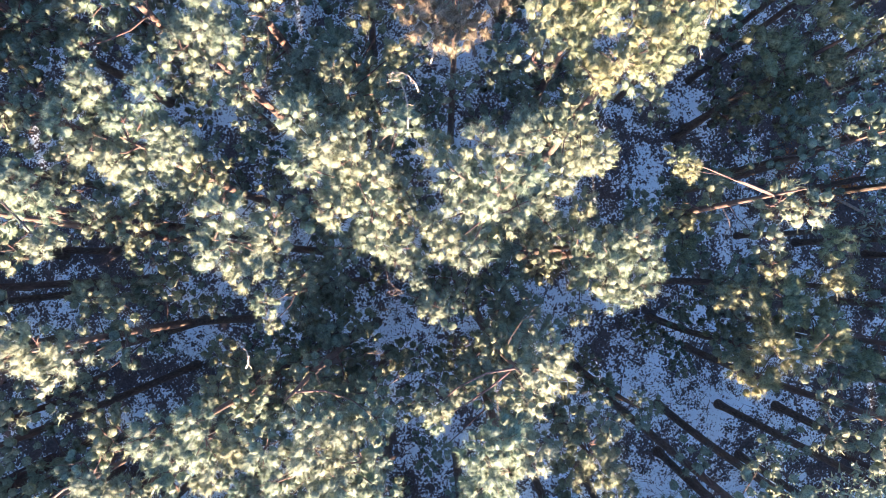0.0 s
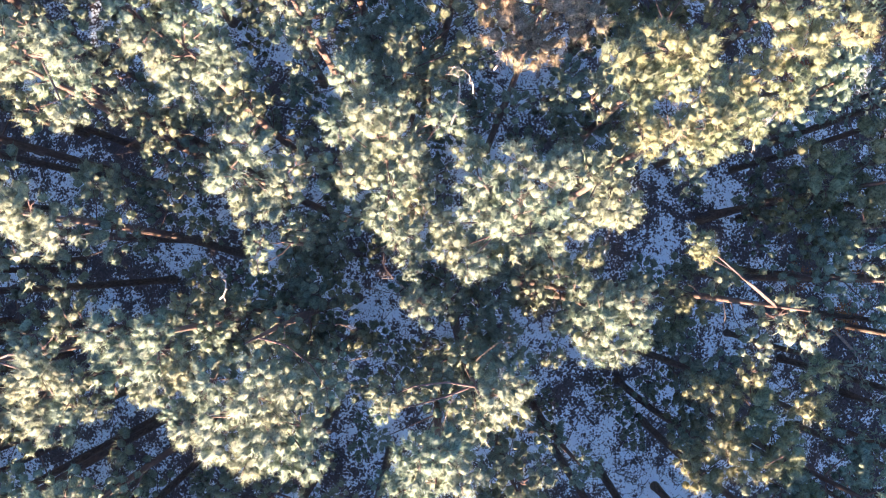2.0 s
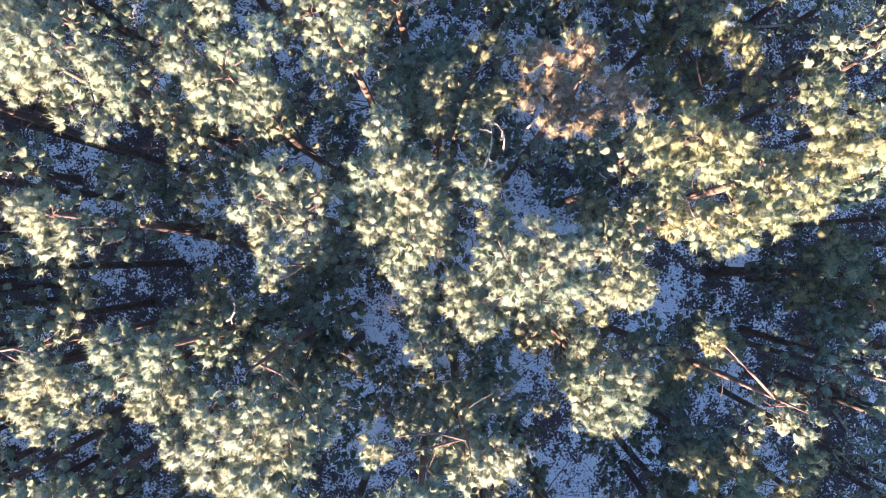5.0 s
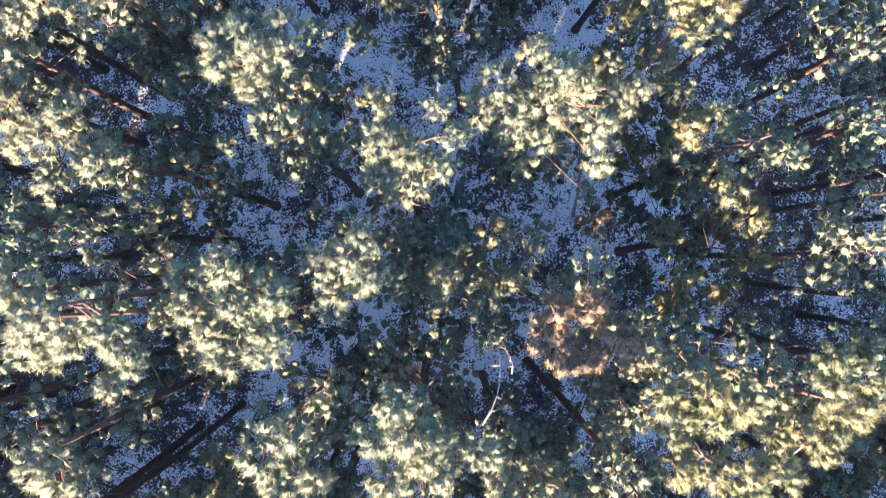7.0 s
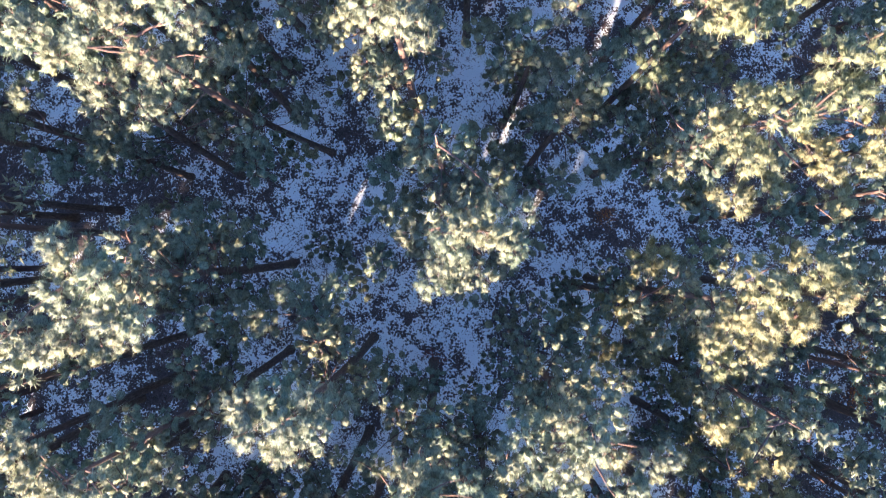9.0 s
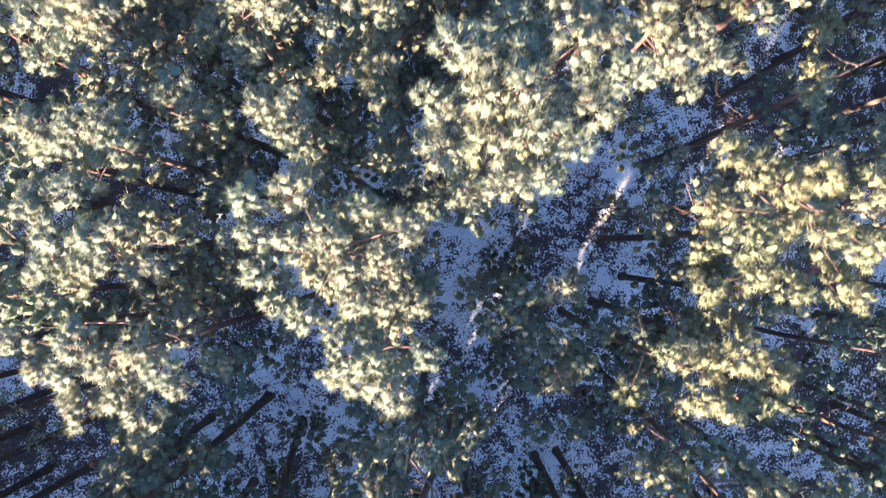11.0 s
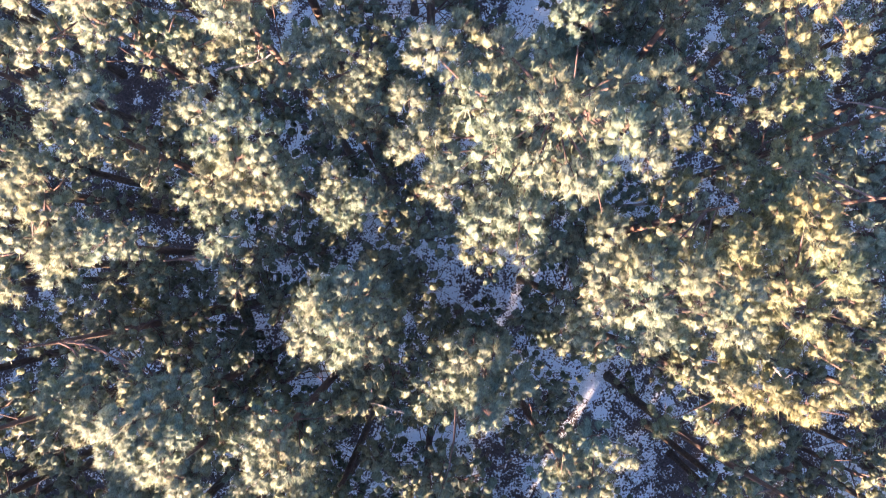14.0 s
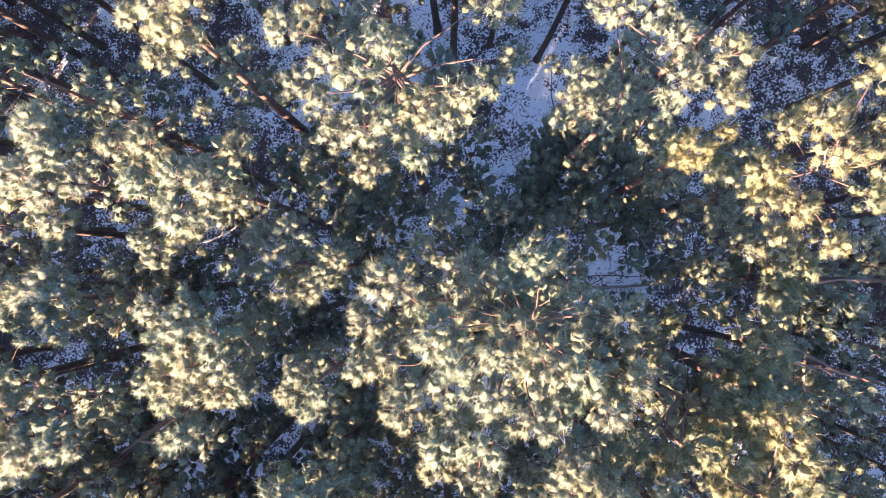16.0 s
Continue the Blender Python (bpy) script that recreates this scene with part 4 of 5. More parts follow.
boughs(tree, [(1.94, 0.16, -0.98, 0.46)])
tree = pine(13.69, 33.65, 20.33, SUNLIT)
boughs(tree, [(-1.54, 1.23, -0.80, 0.51), (-0.90, 1.27, -0.55, 0.51), (-0.22, 1.99, -0.79, 0.57), (0.09, 1.31, -0.50, 0.51), (-1.25, 0.42, -0.42, 0.51), (-0.48, 0.37, -0.25, 0.54), (0.51, 0.64, -0.41, 0.56), (-0.94, -0.35, -0.35, 0.54), (0.04, -0.37, -0.31, 0.56), (0.93, 0.02, -0.50, 0.54), (-1.03, -1.07, -0.67, 0.54), (-0.18, -1.22, -0.59, 0.51), (0.74, -0.97, -0.63, 0.54), (1.40, -1.46, -1.03, 0.43)])
boughs(tree, [(1.90, -0.93, -1.13, 0.47), (1.87, -2.03, -1.13, 0.47)])
tree = pine(13.22, 31.05, 19.55, SUNLIT)
boughs(tree, [(-0.91, 0.65, -0.25, 0.54), (-0.12, 0.51, -0.25, 0.57), (0.66, 0.24, -0.25, 0.49), (-0.07, 0.14, -4.09, 0.54), (-1.07, -0.39, -0.25, 0.54), (-0.16, -0.67, -0.25, 0.54), (-0.82, -0.92, -0.25, 0.43), (3.11, -0.42, -4.66, 0.51), (-0.17, 0.65, -4.21, 0.41), (1.70, -0.04, -0.25, 0.30), (1.19, 0.62, -0.25, 0.46), (-2.27, -0.43, -0.35, 0.48)])
tree = pine(8.13, 37.76, 22.0, SUNLIT)
boughs(tree, [(-2.69, 0.90, -0.71, 0.48), (-1.74, 2.61, -4.91, 0.51), (-3.16, 0.09, -0.78, 0.45), (-2.93, -0.62, -0.70, 0.50), (-1.77, -0.09, -0.39, 0.53), (-2.23, -1.22, -0.54, 0.53), (-1.44, -1.00, -0.35, 0.53), (-0.66, -1.34, -0.31, 0.53), (-0.43, 0.00, -0.25, 0.50), (0.24, -0.56, -0.26, 0.53), (0.94, -0.78, -0.34, 0.48), (1.66, -0.89, -0.47, 0.48), (-1.44, -1.91, -0.48, 0.53), (0.48, -1.35, -0.33, 0.50)])
boughs(tree, [(-1.64, -2.38, -0.92, 0.51), (-0.83, -2.26, -0.78, 0.51), (0.76, -2.74, -5.12, 0.49), (-0.93, -2.98, -0.99, 0.41), (-1.76, -2.86, -1.07, 0.43), (0.71, -2.62, -0.90, 0.41), (1.27, -1.34, -0.73, 0.46), (-2.47, -1.67, -0.96, 0.46), (0.08, -1.68, -0.65, 0.49), (-0.62, -0.41, -0.55, 0.41), (-3.31, -0.82, -1.14, 0.39), (-1.30, -0.52, -0.61, 0.46), (-0.18, 2.95, -6.21, 0.59), (0.94, 3.80, -6.75, 0.64)])
boughs(tree, [(1.59, 2.33, -5.77, 0.61), (2.65, 1.76, -5.45, 0.56), (1.65, 0.19, -0.77, 0.49), (0.98, 0.42, -1.39, 0.52), (-1.24, 1.02, -1.26, 0.54), (3.23, 3.11, -6.84, 0.57), (4.11, 1.27, -6.41, 0.45), (5.10, -0.89, -7.75, 0.60), (5.33, 0.77, -7.80, 0.54), (-2.08, 1.44, -0.81, 0.43), (-2.36, -0.15, -0.49, 0.42), (0.01, 1.25, -0.35, 0.41), (-2.24, 0.43, -0.59, 0.41), (-1.18, 0.38, -1.36, 0.43)])
boughs(tree, [(-0.44, 0.91, -0.45, 0.40)])
tree = pine(1.01, 36.91, 20.34, SUNLIT)
boughs(tree, [(-0.72, 1.00, -0.69, 0.46), (0.02, 0.71, -0.41, 0.51), (-0.46, 0.33, -0.38, 0.51), (-0.60, -0.42, -0.44, 0.51), (0.09, -0.06, -0.25, 0.48), (-0.86, -1.04, -0.78, 0.43), (-0.09, -0.67, -0.39, 0.43), (0.75, 0.46, -0.48, 0.48), (0.77, -0.05, -0.41, 0.43), (0.61, -0.79, -0.56, 0.48), (1.05, -0.66, -0.77, 0.43), (0.68, 0.22, -4.35, 0.31), (-1.26, -0.66, -0.81, 0.38), (0.18, 1.18, -1.04, 0.46)])
tree = pine(5.02, 36.00, 19.55, SUNLIT, (-1.62, 0.16))
boughs(tree, [(-0.24, 0.42, -0.25, 0.42), (-0.37, -0.11, -0.25, 0.45), (0.41, -0.11, -0.25, 0.42), (0.15, -0.43, -0.25, 0.37), (-0.11, -0.43, -0.25, 0.37), (0.24, 0.53, -4.90, 0.40)])
tree = pine(-1.00, 35.41, 19.55, SUNLIT, (0.16, -0.76))
boughs(tree, [(1.53, 0.50, -0.25, 0.58), (0.63, 0.14, -4.97, 0.58), (1.15, 0.18, -0.25, 0.47), (0.94, 0.63, -5.66, 0.53), (-1.69, -1.06, -6.35, 0.56), (-2.33, -0.33, -6.54, 0.56)])
tree = pine(-4.11, 32.64, 19.55, SHADED)
boughs(tree, [(1.24, -0.84, -0.25, 0.62), (-0.60, -0.28, -5.37, 0.68), (2.80, -0.86, -0.25, 0.64), (0.95, 0.06, -5.53, 0.61), (3.72, -0.88, -0.25, 0.53), (-1.57, 0.56, -6.53, 0.68), (-3.90, 1.48, -7.54, 0.70), (-0.68, 1.18, -7.07, 0.70), (2.57, -0.82, -7.24, 0.52), (-2.20, -1.52, -5.66, 0.46)])
tree = pine(17.65, 38.59, 19.46, SHADED)
boughs(tree, [(0.71, 0.32, -5.89, 0.63), (-3.54, -0.27, -0.25, 0.57), (-0.88, 0.12, -7.13, 0.71), (0.82, -0.30, -7.00, 0.71), (-0.92, 1.34, -6.28, 0.57), (3.13, -1.01, -8.11, 0.62)])
tree = pine(2.97, 38.95, 19.86, SUNLIT)
boughs(tree, [(-0.60, 0.65, -0.56, 0.44), (0.22, 0.74, -0.41, 0.44), (-0.13, 0.31, -0.25, 0.47), (-0.33, -0.14, -0.28, 0.42), (0.05, -0.53, -0.28, 0.47), (0.62, -0.45, -0.35, 0.44), (0.34, -0.76, -0.46, 0.36), (1.11, 0.18, -0.56, 0.31), (0.87, -0.18, -0.42, 0.36), (-1.14, -0.03, -0.38, 0.46)])
tree = pine(0.67, 40.72, 20.60, SUNLIT)
boughs(tree, [(-1.22, 0.73, -0.78, 0.53), (-0.34, 0.73, -0.49, 0.53), (-0.67, -0.05, -0.41, 0.50), (0.25, 0.14, -0.25, 0.53), (0.13, -0.60, -0.25, 0.53), (0.93, -0.06, -0.39, 0.50), (1.43, -0.35, -0.82, 0.38), (0.58, -0.80, -0.38, 0.45), (-0.77, -1.47, -0.94, 0.42), (0.14, -1.24, -0.58, 0.43), (1.57, 0.56, -1.01, 0.35), (-0.10, 2.20, -3.97, 0.48), (-1.13, -1.16, -0.90, 0.33)])
tree = pine(-3.45, 40.98, 20.15, SUNLIT)
boughs(tree, [(-2.64, 2.02, -4.08, 0.57), (0.66, -0.06, -0.28, 0.54), (-2.23, 0.60, -3.76, 0.52), (1.19, -0.46, -0.25, 0.52), (1.59, 0.33, -0.63, 0.52), (1.28, -1.01, -0.53, 0.49), (-2.25, -0.29, -4.03, 0.44), (1.88, -0.26, -0.84, 0.41), (0.97, -1.44, -0.85, 0.39), (-0.75, 0.02, -0.84, 0.52), (1.49, -1.18, -0.85, 0.39), (1.33, 0.95, -0.85, 0.49), (-0.77, -1.14, -0.94, 0.48)])
tree = pine(-3.18, 38.14, 19.79, SUNLIT)
boughs(tree, [(-0.25, 0.33, -0.38, 0.46), (-0.27, -0.32, -0.34, 0.46), (0.24, -0.72, -0.25, 0.46), (0.93, -0.58, -0.38, 0.47), (0.33, 0.09, -0.49, 0.53), (0.98, 0.22, -0.49, 0.56), (-0.77, 0.82, -4.96, 0.59), (-0.48, 0.14, -5.10, 0.54), (-0.95, -0.39, -5.01, 0.48), (0.47, -0.31, -0.49, 0.43)])
tree = pine(5.38, 43.22, 21.10, SUNLIT)
boughs(tree, [(-1.16, -0.13, -0.34, 0.52), (-1.90, -0.54, -0.53, 0.50), (-1.40, -0.92, -0.43, 0.47), (-0.57, -0.50, -0.25, 0.52), (-0.58, -1.40, -0.36, 0.50), (-0.49, -2.18, -0.58, 0.45), (0.58, -1.07, -0.30, 0.43), (1.04, -1.38, -0.43, 0.45), (0.57, -2.01, -0.53, 0.40), (1.51, -0.91, -0.46, 0.33), (-0.03, 0.08, -0.59, 0.51), (-2.17, 0.58, -0.65, 0.43), (-1.18, -1.49, -0.48, 0.40), (0.01, -1.30, -0.31, 0.43)])
boughs(tree, [(2.15, -0.33, -1.21, 0.45), (2.53, -0.03, -1.36, 0.35), (2.19, 1.03, -1.80, 0.51), (-0.78, 0.99, -1.71, 0.55), (0.03, 2.51, -5.19, 0.56), (3.32, 2.35, -5.63, 0.42), (-1.70, 1.17, -1.20, 0.50), (1.00, 1.92, -5.36, 0.54)])
tree = pine(14.40, 40.97, 21.00, SUNLIT)
boughs(tree, [(-1.07, 0.79, -0.45, 0.50), (-0.42, 0.88, -0.36, 0.50), (0.42, 1.70, -0.74, 0.48), (3.60, 2.56, -4.20, 0.45), (-0.04, 0.28, -0.25, 0.52), (-1.14, -0.05, -0.34, 0.50), (-1.20, -0.62, -0.45, 0.43), (-0.47, -0.75, -0.32, 0.47), (0.92, 0.09, -0.47, 0.50), (0.80, -0.61, -0.49, 0.43), (-0.59, -1.55, -0.72, 0.45), (0.35, -1.54, -0.71, 0.40), (-0.67, -1.90, -1.01, 0.33), (-1.42, 0.08, -0.47, 0.40)])
boughs(tree, [(-0.04, -2.09, -0.81, 0.45), (0.88, 0.86, -0.57, 0.43)])
tree = pine(12.11, 41.54, 19.91, SUNLIT)
boughs(tree, [(-0.48, 0.19, -0.42, 0.43), (0.07, 0.03, -0.25, 0.46), (0.39, -0.32, -0.39, 0.38), (-0.28, -0.21, -0.31, 0.38), (0.55, 0.33, -0.46, 0.33)])
tree = pine(15.10, 35.46, 19.55, SUNLIT)
boughs(tree, [(-1.89, -0.17, -0.25, 0.52), (-1.36, 0.09, -0.25, 0.54), (-1.74, 0.48, -0.25, 0.56), (1.59, -0.03, -4.24, 0.51), (-1.11, -0.70, -0.25, 0.43), (-2.29, -0.56, -0.25, 0.41), (2.46, 0.65, -5.08, 0.56), (3.69, -0.45, -5.90, 0.60), (-2.40, 0.35, -0.25, 0.44)])
tree = pine(-5.97, 32.34, 12.90, SHADED)
boughs(tree, [(-1.94, -0.14, -0.25, 0.67), (-0.83, 0.38, -0.61, 0.70), (0.71, -0.03, -0.65, 0.71), (1.96, -0.23, -1.77, 0.69)])
tree = pine(12.24, 35.83, 19.88, SUNLIT)
boughs(tree, [(0.23, 0.62, -4.10, 0.57), (1.50, 1.37, -5.55, 0.58), (0.01, -0.20, -4.00, 0.49), (-0.62, -1.02, -0.25, 0.36), (-0.87, -1.31, -0.58, 0.39), (-1.39, -1.05, -0.59, 0.51)])
tree = pine(11.60, 43.48, 21.99, SUNLIT)
boughs(tree, [(-1.77, 0.45, -1.00, 0.42), (-1.14, 0.36, -0.52, 0.44), (-0.81, -0.18, -0.25, 0.44), (1.61, 1.43, -3.68, 0.48), (0.31, -0.56, -0.40, 0.46), (-0.49, -0.93, -0.27, 0.46), (2.76, 0.72, -4.05, 0.40), (0.42, -1.25, -0.64, 0.42), (-0.71, -1.38, -0.55, 0.37), (-0.36, 1.03, -4.51, 0.40)])
tree = pine(10.19, 42.27, 21.34, SUNLIT)
boughs(tree, [(-0.91, 0.55, -0.44, 0.42), (-0.62, -0.18, -0.26, 0.42), (-0.03, 0.06, -0.33, 0.42), (-0.40, -0.47, -0.25, 0.37), (-1.05, 0.06, -0.34, 0.40), (-0.65, 1.96, -1.05, 0.35), (-0.68, 2.31, -4.04, 0.30), (0.01, 0.48, -6.76, 0.62), (0.89, 0.14, -6.81, 0.59), (-0.67, -0.20, -6.86, 0.56), (1.64, -0.34, -7.02, 0.53), (0.55, -0.72, -6.87, 0.56), (-0.30, -1.06, -6.98, 0.56)])
tree = pine(0.82, 44.05, 21.29, SUNLIT)
boughs(tree, [(-0.55, -0.03, -0.53, 0.48), (0.28, -0.37, -0.25, 0.48), (0.68, 0.07, -0.36, 0.46), (-0.11, 0.12, -0.34, 0.46), (0.43, -0.60, -0.42, 0.30), (-0.28, 1.34, -4.95, 0.43), (-0.25, -0.82, -0.35, 0.41)])
tree = pine(-2.94, 43.22, 20.00, SUNLIT)
boughs(tree, [(-0.68, 0.21, -3.51, 0.52), (0.02, -1.08, -0.70, 0.54), (1.09, -1.18, -0.25, 0.46), (-3.26, 0.36, -4.69, 0.54), (-0.08, 0.53, -3.54, 0.41), (1.49, -0.01, -3.88, 0.46), (2.34, 0.29, -3.77, 0.42), (0.73, 1.07, -4.77, 0.50)])
tree = pine(16.87, 36.10, 19.55, SHADED)
boughs(tree, [(-3.81, 0.54, -1.10, 0.63), (-3.18, 0.80, -0.25, 0.59), (-1.46, -1.58, -7.16, 0.57), (0.99, 0.07, -6.39, 0.57), (2.72, 0.01, -6.78, 0.66), (1.63, -1.07, -6.55, 0.66), (2.18, 1.14, -6.78, 0.63)])
tree = pine(3.51, 41.03, 14.69, SHADED)
boughs(tree, [(-0.84, 0.36, -0.44, 0.62), (0.42, -0.19, -0.25, 0.61), (1.26, 0.03, -0.65, 0.50), (-0.29, -0.71, -0.36, 0.53), (1.08, -0.86, -0.74, 0.47), (-1.11, 1.13, -0.82, 0.53)])
tree = pine(15.09, -2.25, 14.48, SUNLIT)
boughs(tree, [(-0.38, 0.28, -0.25, 0.44), (-0.22, 0.05, -1.19, 0.41), (0.67, -0.39, -1.24, 0.40)])
outer_pine(7.06, -15.12)
outer_pine(-9.92, 10.25)
outer_pine(20.75, 9.96)
outer_pine(16.19, 6.48)
outer_pine(-9.67, 15.40)
outer_pine(-11.29, 13.86)
outer_pine(-12.10, 18.89)
outer_pine(13.33, 22.16)
outer_pine(-12.16, 5.66)
outer_pine(-7.96, 24.62)
outer_pine(-8.10, 23.16)
outer_pine(16.98, 25.63)
outer_pine(19.26, 31.75)
outer_pine(18.21, 24.03)
outer_pine(-10.99, 48.95)
outer_pine(16.35, -2.96)
outer_pine(-18.94, 0.37)
# -- end of the stand --


# ---- bare pale wood ----
def pale_limb_mesh(seed, length, bow):
    """A long barkless limb, bowed, with a few crooked side twigs."""
    rng = random.Random(seed)
    verts, faces = [], []
    pts = [Vector((length * math.sin(f * bow) / bow, length * (1 - math.cos(f * bow)) / bow, 0.12 * math.sin(f * 5))) for f in (0, 0.2, 0.4, 0.6, 0.8, 1)]
    tube(verts, faces, pts, [0.026, 0.023, 0.019, 0.015, 0.010, 0.004], 5)
    for k in range(5):
        p = pts[1 + k % 4]
        d = unit(rng) * length * rng.uniform(0.15, 0.3)
        tube(verts, faces, [p, p + d * 0.5 + unit(rng) * 0.08, p + d], [0.013, 0.009, 0.003], 4)
    return mesh_of("pale_limb", verts, faces, DEAD)


def pale_limb(tree, x, y, z, length, bow, turn):
    """A dead limb on a pine, given by the place of its foot."""
    part("pale_limb", pale_limb_mesh(int(x * 10) + 300, length, bow), tree, Matrix.Translation(Vector((x, y, z)) - tree.location) @ pose(0, 0, 0, rand.uniform(-15, 15), rand.uniform(-15, 15), turn), "barkless pale dead limb")


def nearest_pine(x, y):
    return min((o for o in scene.objects if o.name in FRAME), key=lambda o: (o.location.x - x) ** 2 + (o.location.y - y) ** 2)


for x, y, z, length, bow, turn in ((2.2, 3.9, 17.6, 1.1, 1.9, 60), (2.9, 4.3, 17.6, 0.8, 1.4, 20), (1.2, 3.0, 18.5, 1.9, 0.9, 40), (-5.4, 1.0, 18.1, 0.8, 2.2, 10), (0.3, 39.4, 18.4, 1.3, 0.6, 8), (9.3, 0.9, 17.8, 1.2, 0.8, 200), (4.6, 30.6, 17.2, 1.0, 0.7, 150), (13.9, 32.0, 18.0, 1.3, 0.5, -60)):
    pale_limb(nearest_pine(x, y), x, y, z, length, bow, turn)


def fallen_log(x, y, length, turn, girth):
    """A barkless fallen trunk on the snow, with a few branch stubs."""
    log = tagged(new("fallen_log"), "weathered grey fallen pine log lying on snow", "log", "fallen logs")
    log.matrix_basis = Matrix.Translation((x, y, heightfield(x, y) + girth * 0.7)) @ pose(0, 0, 0, 0, 0, turn)
    rng = random.Random(int(x * 7 + y))
    verts, faces = [], []
    pts = [Vector((length * (f - 0.5), 0.10 * math.sin(f * 4 + x), 0.02 * math.sin(9 * f))) for f in (0, 0.25, 0.5, 0.75, 1)]
    tube(verts, faces, pts, [girth, girth * 0.95, girth * 0.85, girth * 0.7, girth * 0.45], 9)
    faces.append(tuple(range(8, -1, -1)))
    part("stem", mesh_of("stem", verts, faces, DEAD, True), log)
    for k in range(4):
        verts, faces = [], []
        p = pts[k].lerp(pts[k + 1], rng.random())
        d = Vector((rng.uniform(-0.2, 0.3), rng.choice((-1, 1)) * rng.uniform(0.2, 0.5), rng.uniform(0.0, 0.35)))
        tube(verts, faces, [p, p + d * 0.6, p + d], [0.03, 0.02, 0.006], 5)
        part("branch_stub", mesh_of("branch_stub", verts, faces, DEAD), log)


for spot in ((19.6, -11.4, 3.6, -62, 0.10), (16.4, 37.8, 5.0, 0, 0.09), (19.5, 10.5, 4.5, -4, 0.10), (-9.5, 27.0, 3.5, 20, 0.11), (9.0, 9.5, 3.2, 70, 0.09)):
    fallen_log(*spot)



# ---- the stand beyond: mostly unseen pines, added to shade the strip ----
def free(x, y, apart):
    return all((x - a) ** 2 + (y - b) ** 2 > apart * apart for a, b in PLACES)


def beyond(count):
    made = 0
    while made < count:
        x, y = rand.uniform(-19, 29), rand.uniform(-19, 56)
        if abs(x - 0.17 * y) < 12.8 and -11 < y < 48.5 and 0.62 * x + 0.79 * y > -7.6 or not free(x, y, 2.5):
            continue
        made += 1
        outer_pine(x, y)


# four added pines, crowns out of view, shading trees near the start
for x, y in ((7.6, -11.6), (10.2, -11.2), (13.6, -8.6), (15.4, -5.6)):
    outer_pine(x, y)
beyond(205)


# mostly unseen crude trees, added to keep low sun off the ground
def far_woods():
    rng = random.Random(11)
    verts, faces, woody = [], [], []
    for _ in range(3200):
        x, y = rng.uniform(-85, 90), rng.uniform(-85, 120)
        if -19.5 < x < 29.5 and -19.5 < y < 56.5:
            continue
        h = rng.uniform(16.8, 19.4)
        tube(verts, faces, [Vector((x, y, -0.2)), Vector((x, y, h))], [0.17, 0.05], 4)
        woody += [1] * (len(faces) - len(woody))
        for _ in range(84):
            a, f = rng.uniform(0, 6.28), rng.random()
            away = (0.3 + 1.5 * f) * rng.uniform(0.4, 1)
            c = Vector((x + math.cos(a) * away, y + math.sin(a) * away, h - 8.0 * f))
            u = unit(rng) * rng.uniform(0.5, 0.9)
            v = u.cross(unit(rng)).normalized() * 0.8
            n = len(verts)
            verts += [c - u, c + v, c + u]
            faces.append((n, n + 1, n + 2))
        woody += [0] * (len(faces) - len(woody))
    me = mesh_of("far_woods", verts, faces, NEEDLES[0])
    me.materials.append(TWIG)
    me.polygons.foreach_set("material_index", woody)
    tagged(new("far_woods", me), "mostly unseen pine forest added to keep low sun off the stand", "forest", kind="stuff")


far_woods()


# ---- undergrowth ----
def heath():
    rng = random.Random(5)
    verts, faces = [], []
    for _ in range(11000):
        x, y = rng.uniform(-24, 32), rng.uniform(-22, 60)
        if noise.noise((x * 0.16, y * 0.16, 1.7)) + rng.uniform(-0.3, 0.3) < 0.02:
            continue
        z = heightfield(x, y)
        for _ in range(9):
            d = Vector((rng.uniform(-1, 1), rng.uniform(-1, 1), rng.uniform(0.4, 1.3))).normalized() * rng.uniform(0.12, 0.34)
            s = d.cross(unit(rng)).normalized() * 0.022
            p = Vector((x + rng.uniform(-0.1, 0.1), y + rng.uniform(-0.1, 0.1), z - 0.02))
            n = len(verts)
            verts += [p - s, p + s, p + d]
            faces.append((n, n + 1, n + 2))
    tagged(new("heath_undergrowth", mesh_of("heath_undergrowth", verts, faces, HEATH)), "dark dwarf-shrub sprigs poking through thin snow", "undergrowth", kind="stuff")


heath()


def brushwood():
    """Dark dead twigs and sprigs, standing and lying in loose drifts on the forest floor."""
    rng = random.Random(15)
    verts, faces = [], []
    while len(faces) < 34000:
        x, y = rng.uniform(-26, 34), rng.uniform(-24, 62)
        if noise.noise((x * 0.21 + 7, y * 0.21, 4.2)) + rng.uniform(-0.25, 0.25) < 0.05:
            continue
        lift = 0.6 if rng.random() < 0.35 else 0.12
        for _ in range(5):
            p = Vector((x + rng.gauss(0, 0.3), y + rng.gauss(0, 0.3), heightfield(x, y) + 0.02))
            d = Vector((rng.uniform(-1, 1), rng.uniform(-1, 1), lift * rng.random())).normalized() * rng.uniform(0.25, 0.95)
            s = Vector((-d.y, d.x, 0)).normalized() * rng.uniform(0.008, 0.017)
            m = p + d * 0.55 + Vector((rng.gauss(0, 0.05), rng.gauss(0, 0.05), 0.02))
            n = len(verts)
            verts += [p - s, p + s, m + s * 0.7, m - s * 0.7, p + d]
            faces += [(n, n + 1, n + 2, n + 3), (n + 3, n + 2, n + 4)]
    tagged(new("brushwood", mesh_of("brushwood", verts, faces, HEATH)), "dark fallen twigs and bare sprigs over patchy snow", "undergrowth", kind="stuff")


brushwood()


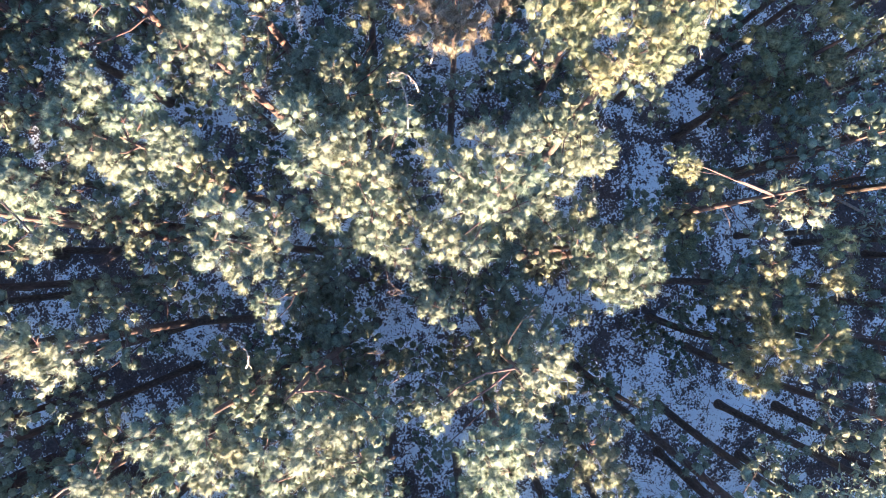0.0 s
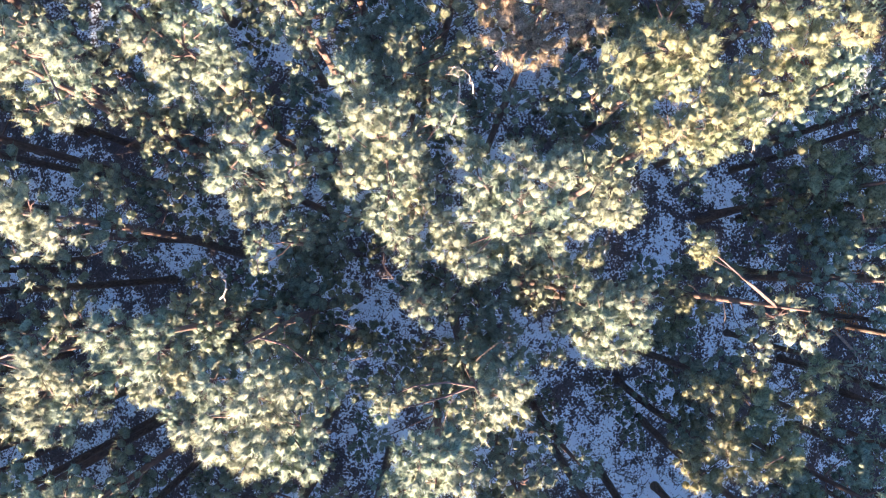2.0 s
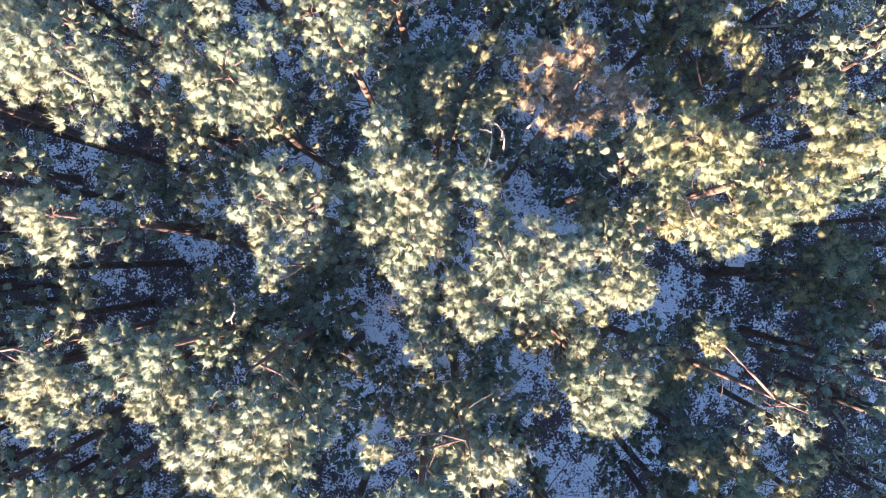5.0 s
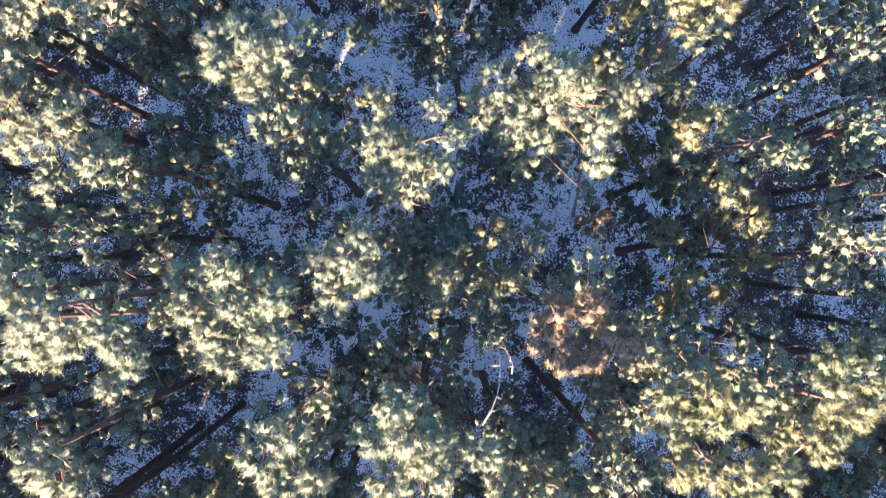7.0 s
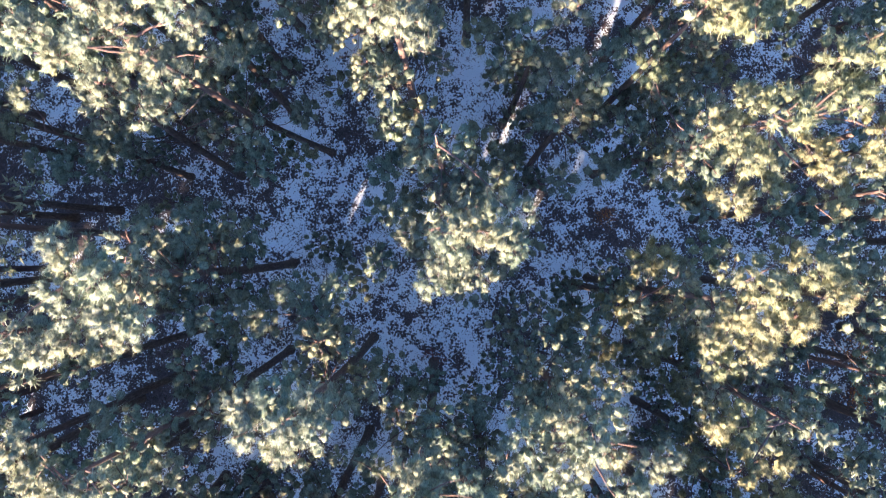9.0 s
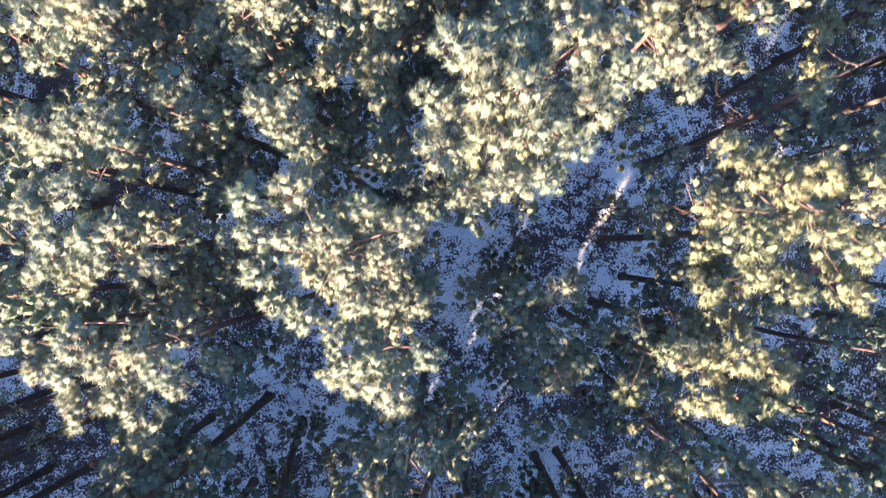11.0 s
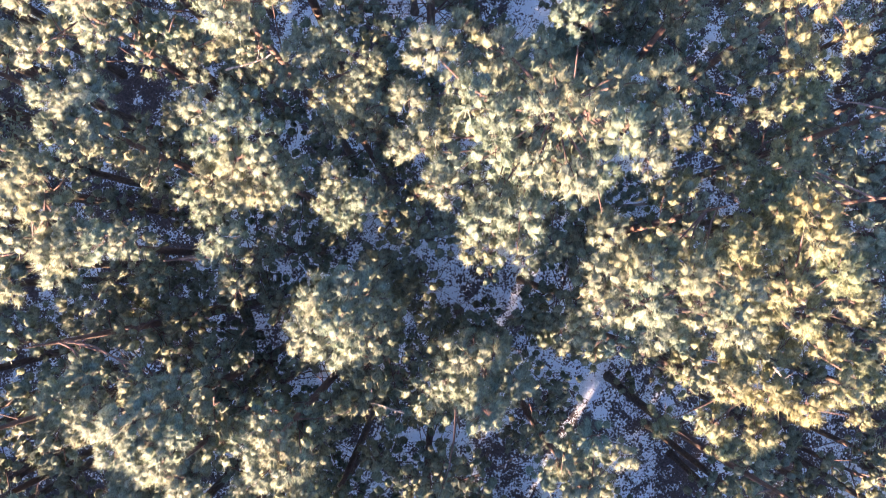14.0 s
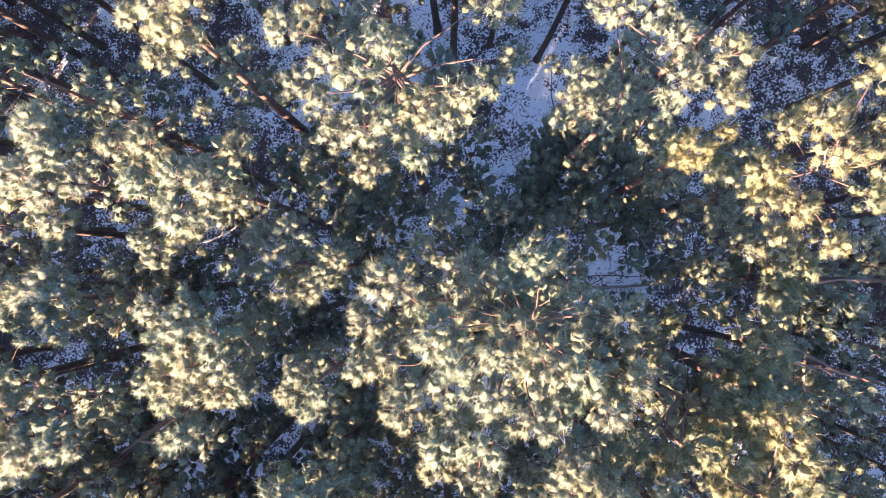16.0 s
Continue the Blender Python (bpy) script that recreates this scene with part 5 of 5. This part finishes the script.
def shrub_stem_mesh(seed):
    """A thin stem that forks into bare twigs."""
    rng = random.Random(seed)
    verts, faces = [], []
    top = Vector((rng.uniform(0.35, 0.7), rng.uniform(-0.2, 0.2), rng.uniform(0.8, 1.1)))
    mid = top * 0.5 + Vector((-0.05, 0, 0.1))
    tube(verts, faces, [Vector((0, 0, -0.05)), mid, top], [0.022, 0.015, 0.004], 4)
    for k in range(9):
        p = mid.lerp(top, rng.random())
        d = (unit(rng) + Vector((0.5, 0, 0.35))).normalized() * rng.uniform(0.25, 0.6)
        tube(verts, faces, [p, p + d * 0.5 + unit(rng) * 0.03, p + d], [0.010, 0.007, 0.003], 3)
    return mesh_of("stem", verts, faces, SHRUB_BARK)


def shrub_leaves_mesh(seed):
    """Withered leaves that still hang on."""
    rng = random.Random(seed)
    verts, faces = [], []
    for _ in range(150):
        c = Vector((rng.gauss(0, 0.38), rng.gauss(0, 0.38), 0.75 + rng.gauss(0, 0.2)))
        u = unit(rng) * rng.uniform(0.04, 0.08)
        v = u.cross(unit(rng)).normalized() * 0.035
        n = len(verts)
        verts += [c - u, c + v, c + u, c - v]
        faces.append((n, n + 1, n + 2, n + 3))
    return mesh_of("withered_leaves", verts, faces, RUST)


SHRUB_BARK = plain_material("reddish_shrub_bark", (0.09, 0.035, 0.03), (0.26, 0.11, 0.09), 14)
STEMS = [shrub_stem_mesh(90 + k) for k in range(4)]
LEAVES = [shrub_leaves_mesh(97 + k) for k in range(3)]
REDDISH = "leafless reddish-brown shrub in thin forest snow"
RUSTY = "low shrub with withered rust-yellow leaves on snow"


def bare_shrub(x, y, size, label):
    shrub = tagged(new("bare_shrub"), label, "shrub", "shrubs under the pines")
    shrub.location = (x, y, heightfield(x, y))
    for k in range(7):
        part("stem", rand.choice(STEMS), shrub, pose(0, 0, 0, 0, 0, k * 51 + rand.uniform(-20, 20)) @ Matrix.Scale(size * rand.uniform(0.8, 1.15), 4))
    if label == RUSTY:
        for k in range(2):
            part("withered_leaves", rand.choice(LEAVES), shrub, pose(rand.uniform(-0.3, 0.3), rand.uniform(-0.3, 0.3), 0, 0, 0, rand.uniform(0, 360)) @ Matrix.Scale(size, 4))


bare_shrub(-0.5, -0.6, 1.2, REDDISH)
bare_shrub(18.1, -7.0, 1.0, RUSTY)
bare_shrub(19.3, -9.7, 1.1, RUSTY)
bare_shrub(21.4, -8.0, .9, RUSTY)
bare_shrub(16.9, -8.8, 1.0, REDDISH)
bare_shrub(22.6, 6.0, 1.2, RUSTY)
bare_shrub(22.4, 3.8, 1.3, REDDISH)
bare_shrub(22.1, 4.1, 1.2, RUSTY)
bare_shrub(0.2, 10.1, 1.1, REDDISH)
bare_shrub(9.2, 1.0, .8, RUSTY)
bare_shrub(10.9, 15.9, .7, RUSTY)
bare_shrub(21.3, 29.7, 1.1, REDDISH)
bare_shrub(19.6, 30.4, .7, RUSTY)
bare_shrub(3.5, 28.3, .9, REDDISH)
bare_shrub(11.9, 25.8, 1.1, REDDISH)
bare_shrub(11.7, 27.7, 1.2, REDDISH)
bare_shrub(14.3, 25.0, .9, REDDISH)
bare_shrub(29.4, 35.9, 1.3, REDDISH)
bare_shrub(-16.7, 51.5, 1.3, REDDISH)
bare_shrub(-17.2, 50.0, 1.1, REDDISH)
bare_shrub(28.5, 33.5, 1.0, REDDISH)
bare_shrub(19.6, -9.4, 1.1, RUSTY)
bare_shrub(17.6, -7.1, .9, REDDISH)
bare_shrub(16.6, -8.8, 1.1, REDDISH)
bare_shrub(22.3, 3.7, 1.2, REDDISH)
bare_shrub(17.7, -9.5, 1.1, RUSTY)
